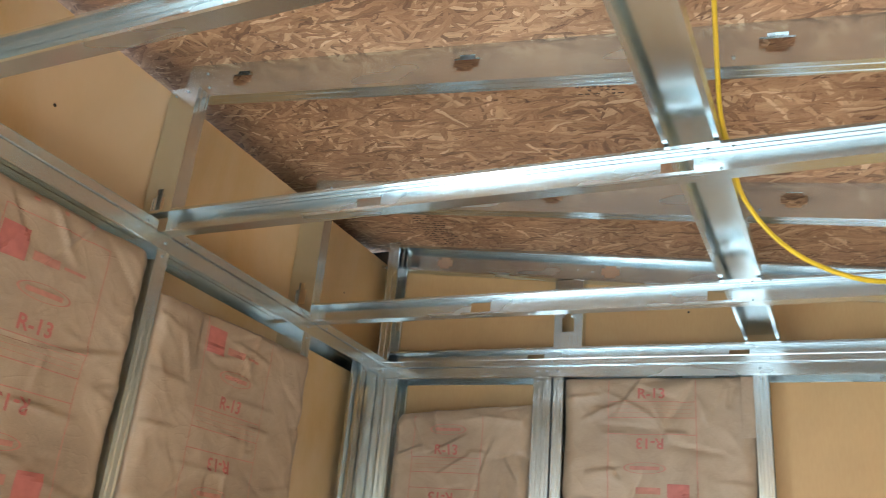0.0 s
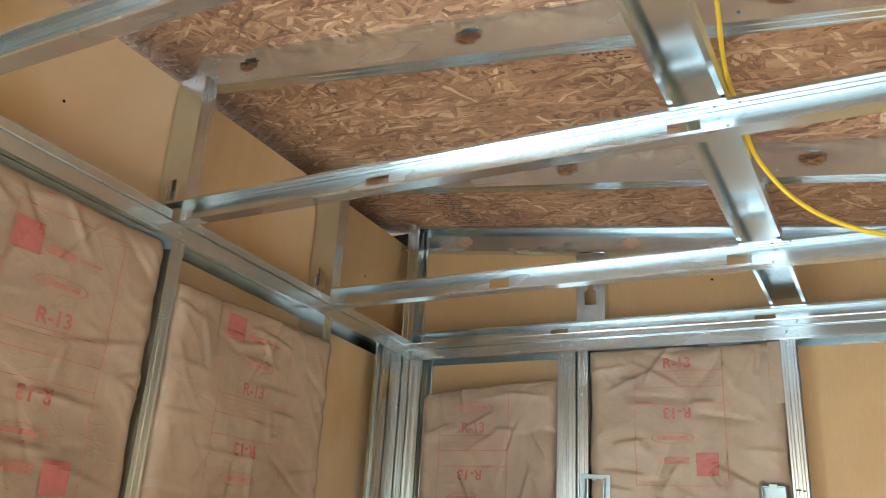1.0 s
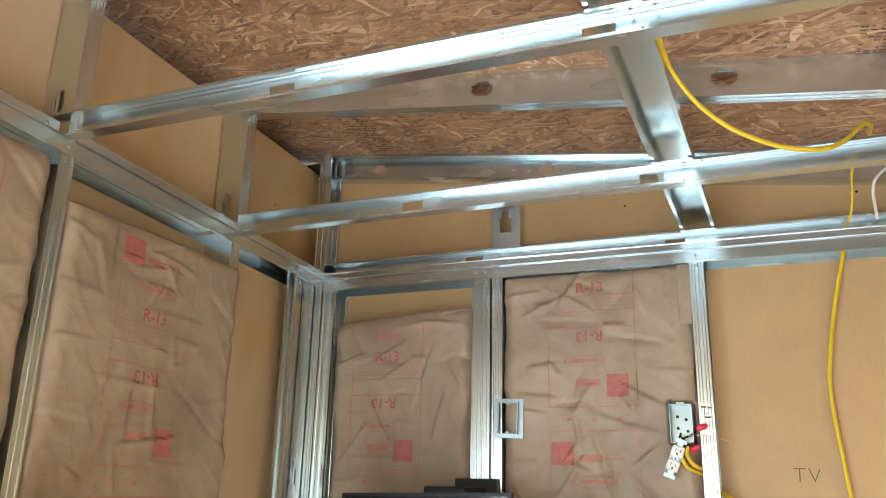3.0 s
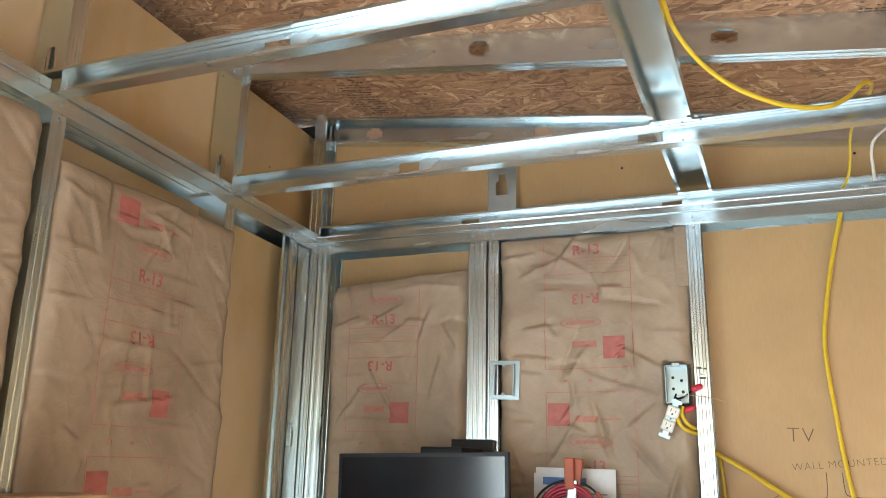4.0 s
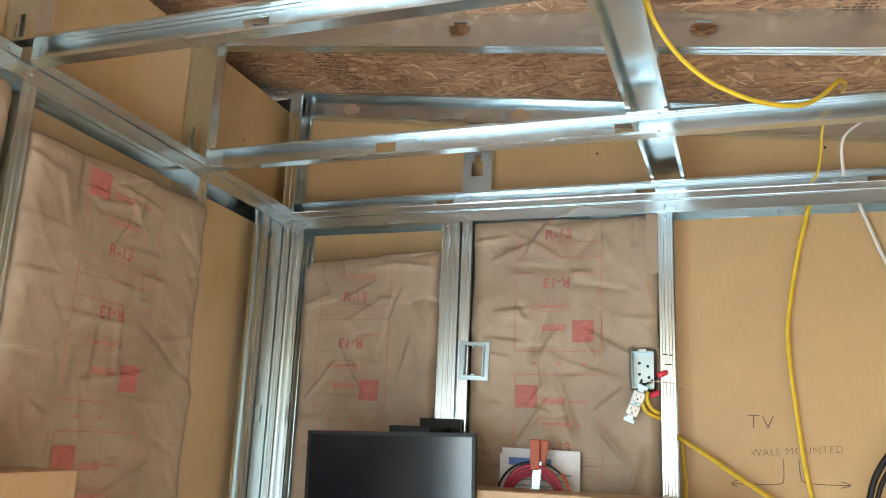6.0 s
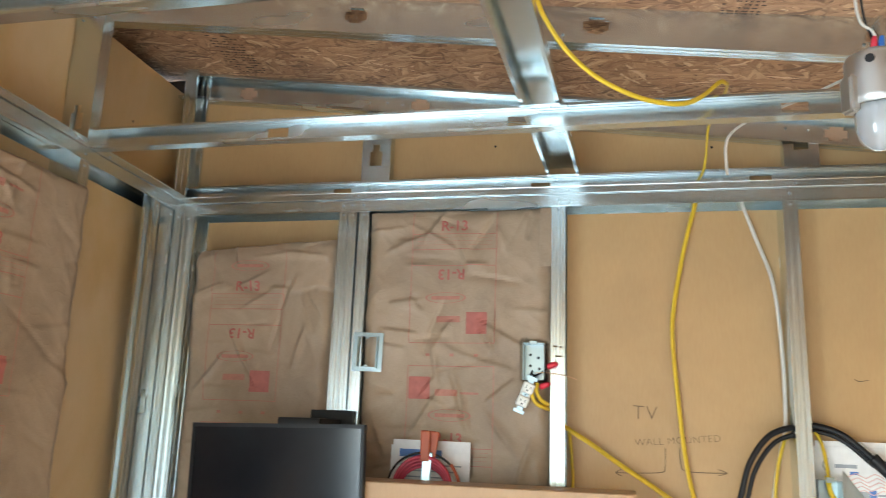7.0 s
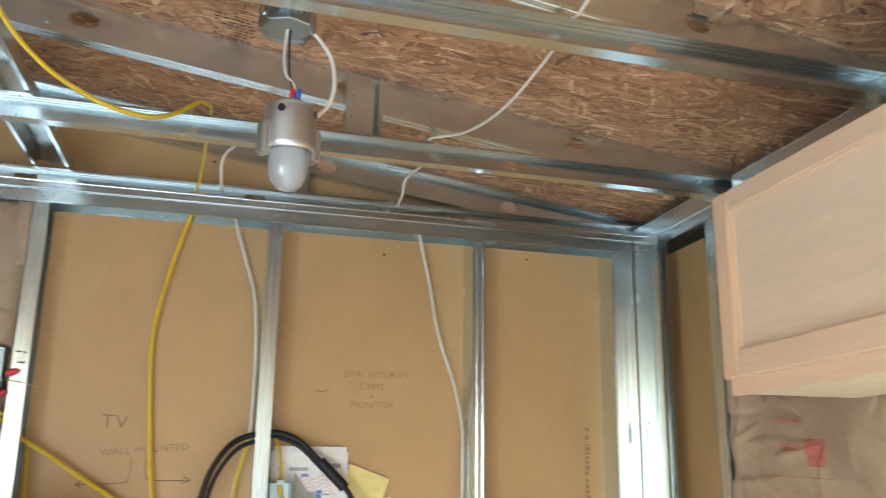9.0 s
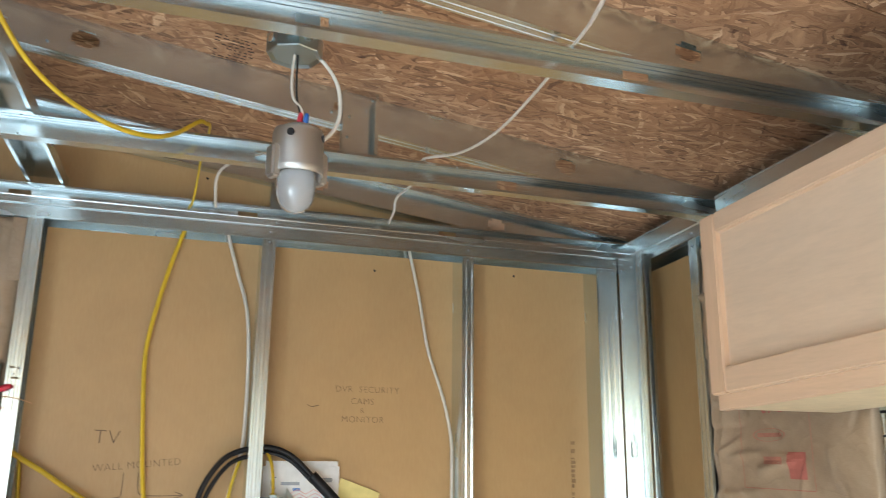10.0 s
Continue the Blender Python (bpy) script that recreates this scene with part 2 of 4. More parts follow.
def wall_poly(name, outline, axis, at, thick, label, mat=TAN):
    """A sheathing panel from an outline in the wall's plane."""
    bm = bmesh.new()
    pick = (lambda a, b, d: (a, d, b)) if axis == "y" else (lambda a, b, d: (d, a, b))
    f = bm.faces.new([bm.verts.new(pick(a, b, at)) for a, b in outline])
    ext = bmesh.ops.extrude_face_region(bm, geom=[f])
    off = Vector(pick(0, 0, thick))
    bmesh.ops.translate(bm, verts=[v for v in ext["geom"] if isinstance(v, bmesh.types.BMVert)], vec=off)
    return tagged(part(name, bm, mat), label, "wall", kind="structure")


TOP = 0.046 / math.cos(math.atan(SLOPE))
rz = lambda x, y=2.765: roof_z(x, y) + TOP
west_top = lambda y: 2.860 + 0.012 * (YS - y)      # the boards stop short of the deck, which runs on over the eaves
EAVE = 0.26
wall_poly("wall_north", [(XLS, 0), (XRS, 0), (XRS, rz(XRS)), (XLS, rz(XLS))], "y", YS, 0.015, "tan faced sheathing board of the gable end wall")
wall_poly("wall_west", [(YF, 0), (YS + 0.015, 0), (YS + 0.015, west_top(YS)), (0.15, west_top(0.15)), (0.15, 0.85), (-0.75, 0.85), (-0.75, 2.05), (0.149, 2.05), (0.149, west_top(0.149)), (YF, west_top(YF))], "x", XLS, -0.015, "lighter tan faced sheathing board with pale blotches, tall side wall", BLOTCHED)
wall_poly("wall_east", [(YF, 0), (YS + 0.015, 0), (YS + 0.015, seat_z(YS) + 0.01), (YF, seat_z(YF) + 0.01)], "x", XRS, 0.015, "tan faced sheathing board of the low side wall")
# front wall with a wide doorway
wf = [(XLS, 0), (-1.2, 0), (-1.2, 2.17), (1.0, 2.17), (1.0, 0), (XRS, 0), (XRS, rz(XRS, YF)), (XLS, rz(XLS, YF))]
wall_poly("wall_south", wf, "y", YF, -0.05, "plain front wall with an open doorway")

# roof deck: strand board sheets laid along the rafters
ang = math.atan(SLOPE)
ex, ez = Vector((math.cos(ang), 0, -math.sin(ang))), Vector((math.sin(ang), 0, math.cos(ang)))
nz = ex.cross(Vector((0, 1, -0.042))).normalized()
deck_m = axes(Vector((XLS - EAVE, YS, rz(XLS - EAVE, YS))), ex, nz.cross(ex), nz)
run = (XRS - XLS + 2 * EAVE) / math.cos(ang)
deck = bmesh.new()
cut = (-0.921 - XLS + EAVE) / math.cos(ang)
for y0, y1, a, b in ((YF - 0.3, 0.19, 0, run), (0.193, 1.412, 0, run), (1.415, 2.262, 0, run), (2.265, YS + 0.05, 0, cut - 0.0012), (2.265, YS + 0.05, cut + 0.0012, run)):
    box(deck, a, b, y0 - YS, y1 - YS, 0.001, 0.012)
roof = part("ceiling", deck, OSB)
roof.matrix_world = deck_m
tagged(roof, "brown strand board roof deck over steel rafters", "ceiling", kind="structure")
# unseen sheet added over the deck so no light leaks through
light_block = part("roof_felt", boxes((-0.02, run + 0.02, YF - 0.35 - YS, 0.08, 0.014, 0.020)), BLACK)
light_block.matrix_world = deck_m
# added boards close the eaves; their dark colour stands in for shade
for name, x in (("fascia_west", XLS - EAVE + 0.03), ("fascia_east", XRS + EAVE - 0.06)):
    board = part(name, boxes((x, x + 0.02, YF - 0.3, YS + 0.05, rz(x, YS) - 0.26, rz(x, YS) - 0.004)), EAVES)
    tagged(board, "added board closing the eaves, coloured dark as shade", "fascia", kind="structure")
for name, xa, xb in (("eave_end_west", XLS - EAVE + 0.051, XLS - 0.001), ("eave_end_east", XRS + 0.001, XRS + EAVE - 0.061)):
    board = part(name, boxes((xa, xb, YS + 0.016, YS + 0.036, rz(xa, YS) - 0.236, rz(xb, YS) - 0.004)), EAVES)
    tagged(board, "added board closing the eaves' end, coloured dark as shade", "fascia", kind="structure")
for name, xa, xb in (("soffit_west", XLS - EAVE + 0.051, XLS - 0.016), ("soffit_east", XRS + 0.016, XRS + EAVE - 0.061)):
    board = part(name, boxes((xa, xb, YF - 0.3, YS + 0.05, rz(xa, YS) - 0.25, rz(xa, YS) - 0.238)), EAVES)
    tagged(board, "added board under the eaves, coloured dark as shade", "soffit", kind="structure")
tagged(light_block, "unseen black sheet added above the deck to stop light", "roof", kind="structure")
# grade stamps printed on the boards
STAMP = plain("black_stamp_ink", (0.085, 0.055, 0.04), 0.8, 0, 0.4, 120)


def stamp(x0, x1, y0, y1, rows):
    """Unreadable printing: short bars in rows, lying on the underside of the deck."""
    rnd = random.Random(int(1000 * (x1 - x0)) + rows)
    bm = bmesh.new()
    inv = deck_m.inverted()
    for r in range(rows):
        yy = y0 + (y1 - y0) * (r + 0.5) / rows
        x = x0
        while x < x1 - 0.008:
            w = rnd.uniform(0.004, 0.016)
            if rnd.random() < 0.8:
                p = inv @ Vector((x, yy, rz(x, yy)))
                hh = (y1 - y0) / rows * rnd.uniform(0.10, 0.17)
                box(bm, p.x, p.x + min(w, x1 - x), p.y - hh, p.y + hh, 0.0002, 0.0009)
            x += w + rnd.uniform(0.003, 0.007)
    ob = part("grade_stamp", bm, STAMP)
    ob.matrix_world = deck_m
    return tagged(ob, "unreadable black grade stamp printed on the strand board", "stamp", kind="structure")


stamp(-1.045, -0.935, 2.43, 2.71, 17)
stamp(0.405, 0.50, 2.13, 2.255, 9)
stamp(-0.30, -0.19, 1.72, 1.84, 9)

# ---- steel framing ----
X3, Y3, Z3 = Vector((1, 0, 0)), Vector((0, 1, 0)), Vector((0, 0, 1))
YJ = [1.017, 1.606, 2.237, 2.722]          # backs of the joist webs
YR = [1.020, 1.630, 2.240]                 # rafter webs, back to back with the joists
JD = 0.056                                 # joist depth


def member(name, label, category, group, m, **kw):
    """A steel member: one rolled section that is a thing of its own."""
    ob = part(name, channel(**kw), STEEL)
    ob.matrix_world = m
    return tagged(ob, label, category, group)


JL = XR - XL + 0.13
for y in YJ:
    j = member("ceiling_joist", "galvanised steel ceiling joist with punched web holes", "joist", "ceiling joists",
               axes((XL - 0.065, y, seat_z(y) + 0.006), X3, Y3, Z3), length=JL, depth=JD, flange=0.033, lip=0.006, ribs="top",
               holes=[h - (XL - 0.065) for h in (-0.666, -0.055, 0.550, 1.170)], shape="slot", side=-1)
    screws(j, [(x, y - 0.0333, seat_z(y) + z) for x, z in ((XL + 0.03, 0.010), (0.66, 0.057), (0.02, 0.010), (XR - 0.03, 0.010), (1.02, 0.057))], (0, -1, 0), 0.003)
for y, holes in zip(YR, ((-1.09, -0.488, 0.119, 0.72, 1.312), (-1.09, -0.488, 0.119, 0.72, 1.312), (-1.09, -0.479, 0.123, 0.735, 1.346))):
    x0 = XLS + 0.005
    rafter = member("roof_rafter", "galvanised steel rafter under the strand board roof", "rafter", "roof rafters",
           axes(Vector((x0, y, roof_z(x0, y))) - ez * 0.046, ex, Y3, ez), length=(XRS - XLS) / math.cos(ang) - 0.01,
           holes=[(h - x0) / math.cos(ang) for h in holes], side=1)
    screws(rafter, [(x, y - 0.0012, roof_z(x, y) + dz) for x, dz in ((-1.205, 0.02), (-1.19, -0.022), (0.045, -0.028), (0.70, -0.02), (0.775, 0.018), (1.74, 0.01))], (0, -1, 0), 0.0035)
x0 = XLS + 0.005
gable = member("gable_rafter", "galvanised steel rafter along the sloping top of the end wall", "rafter", "roof rafters",
               axes(Vector((x0, YS - 0.005, roof_z(x0))) - ez * 0.047, ex, Y3, ez), length=(XRS - XLS) / math.cos(ang) - 0.01,
               holes=[(h - x0) / math.cos(ang) for h in (-1.037, -0.441, 0.16, 0.761, 1.357)], side=-1)


def track(name, label, origin, ax, length, up, gaps=(), dip=0.0, tall=0.022):
    """U track; its web lies flat at the joist seat, the flanges stand up or hang down. The room-side flange is cut at the gaps."""
    ax = (ax + Z3 * dip).normalized()
    ay = Z3.cross(ax).normalized()
    m = axes(Vector(origin), ax, ay, ax.cross(ay))
    w, g, sg = D, 0.0012, (1 if up else -1)
    h = sg * (tall if up else 0.036)
    bm = bmesh.new()
    edges = [0.0] + [e for gap in gaps for e in gap] + [length]
    r = 0.0022
    for a, b in zip(edges[::2], edges[1::2]):
        prof = [(0.0006, h), (0.0, h * 0.9), (0.0, r * sg), (-r, 0.0)]
        rows = [[bm.verts.new((x, y, z)) for y, z in prof] for x in (a, b)]
        for k in range(len(prof) - 1):
            bm.faces.new((rows[0][k], rows[1][k], rows[1][k + 1], rows[0][k + 1]))
    prof = [(-r, 0.0), (-w + r, 0.0), (-w, r * sg), (-w, h)]
    rows = [[bm.verts.new((x, y, z)) for y, z in prof] for x in (0, length)]
    for k in range(len(prof) - 1):
        bm.faces.new((rows[0][k], rows[1][k], rows[1][k + 1], rows[0][k + 1]))
    bmesh.ops.remove_doubles(bm, verts=bm.verts, dist=0.00001)
    bmesh.ops.recalc_face_normals(bm, faces=bm.faces)
    bmesh.ops.solidify(bm, geom=bm.faces[:], thickness=g)
    ob = part(name, bm, STEEL)
    ob.matrix_world = m
    return tagged(ob, label, "track", "wall tracks")


# local y = 0 is the room side; z3 x axis points into the room
t1 = track("top_track", "galvanised steel top track of the end wall", (XR, YB, ZC - 0.0014), -X3, XR - XL, False)
t2 = track("joist_track", "galvanised steel track along the end wall holding a joist", (XR, YB, ZC), -X3, XR - XL, True)
screws(t1, [(x, YB - 0.001, ZC - 0.018) for x in (-1.13, -0.645, -0.615, -0.58, 0.0, 0.614, 1.226, 1.74)], (0, -1, 0), 0.0035)
LW = YB - YF + D
# west wall: ax = +y points so that z x ax = -x; the room side must be +x, so run towards -y
gW = []
for y in sorted(YJ[:3], reverse=True):
    a = (YS - 0.002) - y
    gW.append((a - 0.006, a + 0.045))
zw = seat_z(YS) + 0.006
tw0 = track("top_track", "galvanised steel top track of the tall side wall", (XL, YS - 0.002, zw - 0.0014), -Y3, LW - 0.02, False, (), 0.025)
t3 = track("joist_track", "galvanised steel track notched round the ceiling joists", (XL, YS - 0.002, zw), -Y3, LW - 0.02, True, gW, 0.025)
zs = ZC + 0.045 * (YB - YF - 0.02)
gE = []
for y in sorted(YJ[:3]):
    a = y - (YF + 0.02)
    gE.append((a - 0.045, a + 0.006))
te0 = track("top_track", "galvanised steel top track of the low side wall", (XR, YF + 0.02, zs - 0.0014), Y3, LW - 0.02, False, (), -0.045)
t4 = track("joist_track", "galvanised steel track of the low side wall", (XR, YF + 0.02, zs), Y3, LW - 0.02, True, gE, -0.045, 0.052)

screws(t2, [(x, YB - 0.001, ZC + 0.011) for x in (-1.12, -0.6, 0.03, 0.63, 1.24, 1.72)], (0, -1, 0), 0.003)
screws(t3, [(XL + 0.001, y, seat_z(y) + 0.012) for y in (0.95, 1.53, 1.66, 2.15, 2.29)], (1, 0, 0), 0.0035)
screws(t4, [(XR - 0.001, y, ZC + 0.045 * (YB - y) + 0.03) for y in (1.52, 1.66, 2.15, 2.29)], (-1, 0, 0), 0.0035)
screws(tw0, [(XL + 0.001, y, seat_z(y) - 0.014) for y in (0.985, 1.595, 2.195, 2.515, 2.66)], (1, 0, 0), 0.0035)
screws(te0, [(XR - 0.001, y, ZC + 0.045 * (YB - y) - 0.02) for y in (1.70, 2.31, 2.55)], (-1, 0, 0), 0.0035)
STUD = "galvanised steel wall stud with ribbed flange"


def stud(m, label=STUD, h=None, keyholes=(1.83,), flange=0.038, depth=D, group="wall studs"):
    """Upright C stud. Local x runs up the stud, local z into the wall."""
    h = h or ZC - 0.004
    return member("wall_stud", label, "stud", group, m, length=h, depth=depth, flange=flange, holes=keyholes, shape="key", side=1)


# end wall: flange faces the room in the plane y = YB; local y is +-x
def north_stud(x, flip=False, **kw):
    """x: the web's side."""
    s = -1 if flip else 1
    return stud(axes((x, YB + 0.001, 0.002), Z3, X3 * s, Y3 if s > 0 else Y3), **kw)


for x, flip, fl in ((XL + 0.0005, False, 0.045), (-0.6275, True, 0.029), (-0.6265, False, 0.027), (-0.593, False, 0.031), (-0.019, False, 0.038), (0.595, False, 0.038), (1.207, False, 0.038), (1.676, False, 0.038), (1.754, True, 0.038)):
    st = north_stud(x, flip, flange=fl, keyholes=() if x > 1.6 or x < -1.1 else (1.83,))
    screws(st, [(x + (-0.5 if flip else 0.5) * fl, YB - 0.0002, ZC - 0.048)], (0, -1, 0), 0.003)


def west_stud(y, flip=False, **kw):
    s = -1 if flip else 1
    kw.setdefault("h", seat_z(y) - 0.005)
    return stud(axes((XL - 0.001, y, 0.002), Z3, Y3 * s, -X3), **kw)


def east_stud(y, flip=False, dx=0.0, **kw):
    s = -1 if flip else 1
    kw.setdefault("h", seat_z(y) - 0.005)
    return stud(axes((XR + 0.001 + dx, y, 0.002), Z3, Y3 * s, X3), **kw)


for y, flip in ((2.557, True), (2.678, True), (2.178, False), (1.577, False), (0.967, False)):
    st = west_stud(y, flip, keyholes=(), depth=0.035 if y > 2.4 else D)
    screws(st, [(XL - 0.0005, y + (-0.018 if flip else 0.018), seat_z(y) - 0.046)], (1, 0, 0), 0.0035)
for y, flip, dx in ((2.576, True, -0.028), (2.33, True, 0.0), (1.716, True, 0.0), (1.155, True, 0.0)):
    st = east_stud(y, flip, dx=dx, keyholes=(), depth=0.035 if y > 2.4 else D)
    screws(st, [(XR + dx + 0.0005, y - 0.018, seat_z(y) - 0.05)], (-1, 0, 0), 0.0035)
# corner studs turned so that their punched web faces the room
TURNED = "galvanised steel corner stud turned web outwards, with a keyhole slot"
tw = stud(axes((XL - 0.006, 2.541, 0.002), Z3, -X3, Y3), TURNED, keyholes=(1.825,), depth=0.094)
screws(tw, [(XL - 0.0045, y, 2.40) for y in (2.555, 2.625)], (1, 0, 0), 0.0035)
# an unseen channel added behind each turned stud shuts light out of its hollow
HOLLOW_BLOCK = "unseen steel channel added to keep the corner hollow dark"
bw = stud(axes((XL - 0.049, 2.543, 0.002), Z3, X3, Y3), HOLLOW_BLOCK, keyholes=(), depth=0.090, flange=0.012)
be = stud(axes((XR + 0.013, 2.582, 0.002), Z3, -X3, Y3), HOLLOW_BLOCK, keyholes=(), depth=0.090, flange=0.012)
te = stud(axes((XR - 0.030, 2.580, 0.002), Z3, X3, Y3), TURNED, keyholes=(1.835,), depth=0.094)
screws(te, [(XR - 0.0312, y, 2.40) for y in (2.595, 2.655)], (-1, 0, 0), 0.0035)


# short studs of the knee wall between the tracks and the roof
def knee(y, label="short galvanised steel stud between track and rafter"):
    z0 = seat_z(y) + 0.004
    zt = roof_z(XLS + 0.05, y) - 0.05 + (0.085 if y > 2.7 else 0.0)
    return member("knee_stud", label, "stud", "knee wall studs", axes((XLS + 0.09, y, z0), Z3, Y3, -X3), length=zt - z0, depth=0.086, holes=(0.085,), shape="key", side=1)


for y in (1.0, 1.588, 2.196):
    k = knee(y)
    screws(k, [(XLS + 0.03, y - 0.0012, seat_z(y) + 0.02), (XLS + 0.06, y - 0.0012, roof_z(XLS + 0.05, y) - 0.062), (XLS + 0.025, y - 0.0012, roof_z(XLS + 0.05, y) - 0.07)], (0, -1, 0), 0.0035)
member("corner_post", "galvanised steel corner stud above the end wall track", "stud", "gable studs",
       axes((XLS + 0.05, YS - 0.093, ZC + 0.004), Z3, X3, Y3), length=roof_z(XLS + 0.05) + 0.03 - ZC, depth=0.088, holes=(0.2,), shape="key", side=1)


def gable_stud(x):
    """A short stud standing with its web to the room."""
    z0, z1 = ZC + 0.004, roof_z(x) - 0.05
    return member("gable_stud", "short galvanised steel stud under the gable rafter", "stud", "gable studs",
                  axes((x - 0.046, YS - 0.043, z0), Z3, Y3, X3), length=z1 - z0, depth=0.092, holes=(0.15,), shape="key", side=1)


for x in (-0.566, 0.66):
    gable_stud(x)

# stiffening channel that lies across the joists, open side down
SA = (Y3 - Z3 * 0.025 + X3 * 0.033).normalized()
SB = -(Z3 - SA * Z3.dot(SA)).normalized()
zstrut = seat_z(2.2) + JD + 0.045
cross = member("cross_channel", "wide galvanised steel channel lying across the ceiling joists", "channel", "",
       axes((0.040 - 0.033 * (2.2 - YF - 0.3), YF + 0.3, zstrut + 0.025 * (2.2 - YF - 0.3)), SA, SB, SA.cross(SB)), length=2.75 - YF - 0.3, depth=0.092, flange=0.036, side=1, ribs=False)
screws(cross, [(0.040 + 0.033 * (y - 2.2) - dx, y, zstrut - 0.0455 - 0.025 * (y - 2.2)) for y in (0.99, 1.585, 2.21) for dx in (0.02, -0.02)], (0, 0, -1), 0.0035)
# short hanger from rafter to joist
hanger = member("hanger_stud", "short galvanised steel hanger between joist and rafter", "stud", "",
       axes((0.722, 2.236, seat_z(2.2) + JD + 0.007), Z3, -Y3, X3), length=0.16, depth=0.09, flange=0.034, side=1, holes=())

screws(hanger, [(0.795, 2.201, 2.66), (0.745, 2.2335, 2.625), (0.74, 2.2335, 2.57)], (0, -1, 0), 0.0035)
screws(gable, [(-1.21, YS - 0.047, 2.85), (-0.55, YS - 0.007, 2.79), (-0.50, YS - 0.007, 2.78), (0.63, YS - 0.007, 2.645), (0.69, YS - 0.007, 2.637)], (0, -1, 0), 0.0035)
# pale strand board strip behind the gable rafter
PALE = oak_material("pale_strand_board", (0.58, 0.38, 0.25), (30, 30, 30))
strip = part("gable_strip", boxes((0.02, (XRS - XLS) / math.cos(ang) - 0.03, -0.0025, -0.0005, -0.044, 0.044)), PALE)
strip.matrix_world = axes(Vector((XLS, YS - 0.0008, roof_z(XLS))), ex, Y3, ez)
tagged(strip, "pale strand board strip behind the gable rafter", "trim", kind="structure")
# ---- insulation ----


def make_folds(seed, width, count):
    """Straight creases of the paper, more of them towards the tucked edges: place, direction, length, height, two widths."""
    rnd = random.Random(int(seed * 97))
    rows = []
    for k in range(count):
        side = rnd.random()
        u = width * (rnd.betavariate(1.2, 3.5) if side < 0.42 else 1 - rnd.betavariate(1.2, 3.0) if side < 0.9 else rnd.uniform(0.25, 0.75))
        w = rnd.uniform(1.50, 2.44)
        turn = rnd.choice((rnd.uniform(-0.7, 0.7), rnd.uniform(-0.25, 0.25), rnd.uniform(0.8, 2.3)))
        rows.append((u, w, math.cos(turn), math.sin(turn), rnd.uniform(0.025, 0.13), rnd.choice((-1, 1, 1)) * rnd.uniform(0.0025, 0.0095), rnd.uniform(0.006, 0.012), rnd.uniform(0.02, 0.055)))
    return rows


def crumple(u, w, seed, folds):
    """Height of the crumpled kraft facing over its own plane: soft billows and sharp one-sided folds."""
    p = Vector((u, w, seed * 7.3))
    z = noise.noise(p * 2.6) * 0.008 + noise.noise(p * 6.5) * 0.0032 + noise.noise(Vector((u * 22, w * 13, seed))) * 0.0009
    bend = 0.012 * noise.noise(p * 5.0 + Vector((2, 7, 1)))
    for fu, fw, c, sn, long, high, steep, soft in folds:
        du, dw = u - fu, w - fw
        along = (du * c + dw * sn) / long
        if along > 1 or along < -1:
            continue
        off = dw * c - du * sn + bend
        off = off / steep if off > 0 else -off / soft
        if off < 1:
            z += high * (1 - along * along) * (1 - off) ** 2
    return z


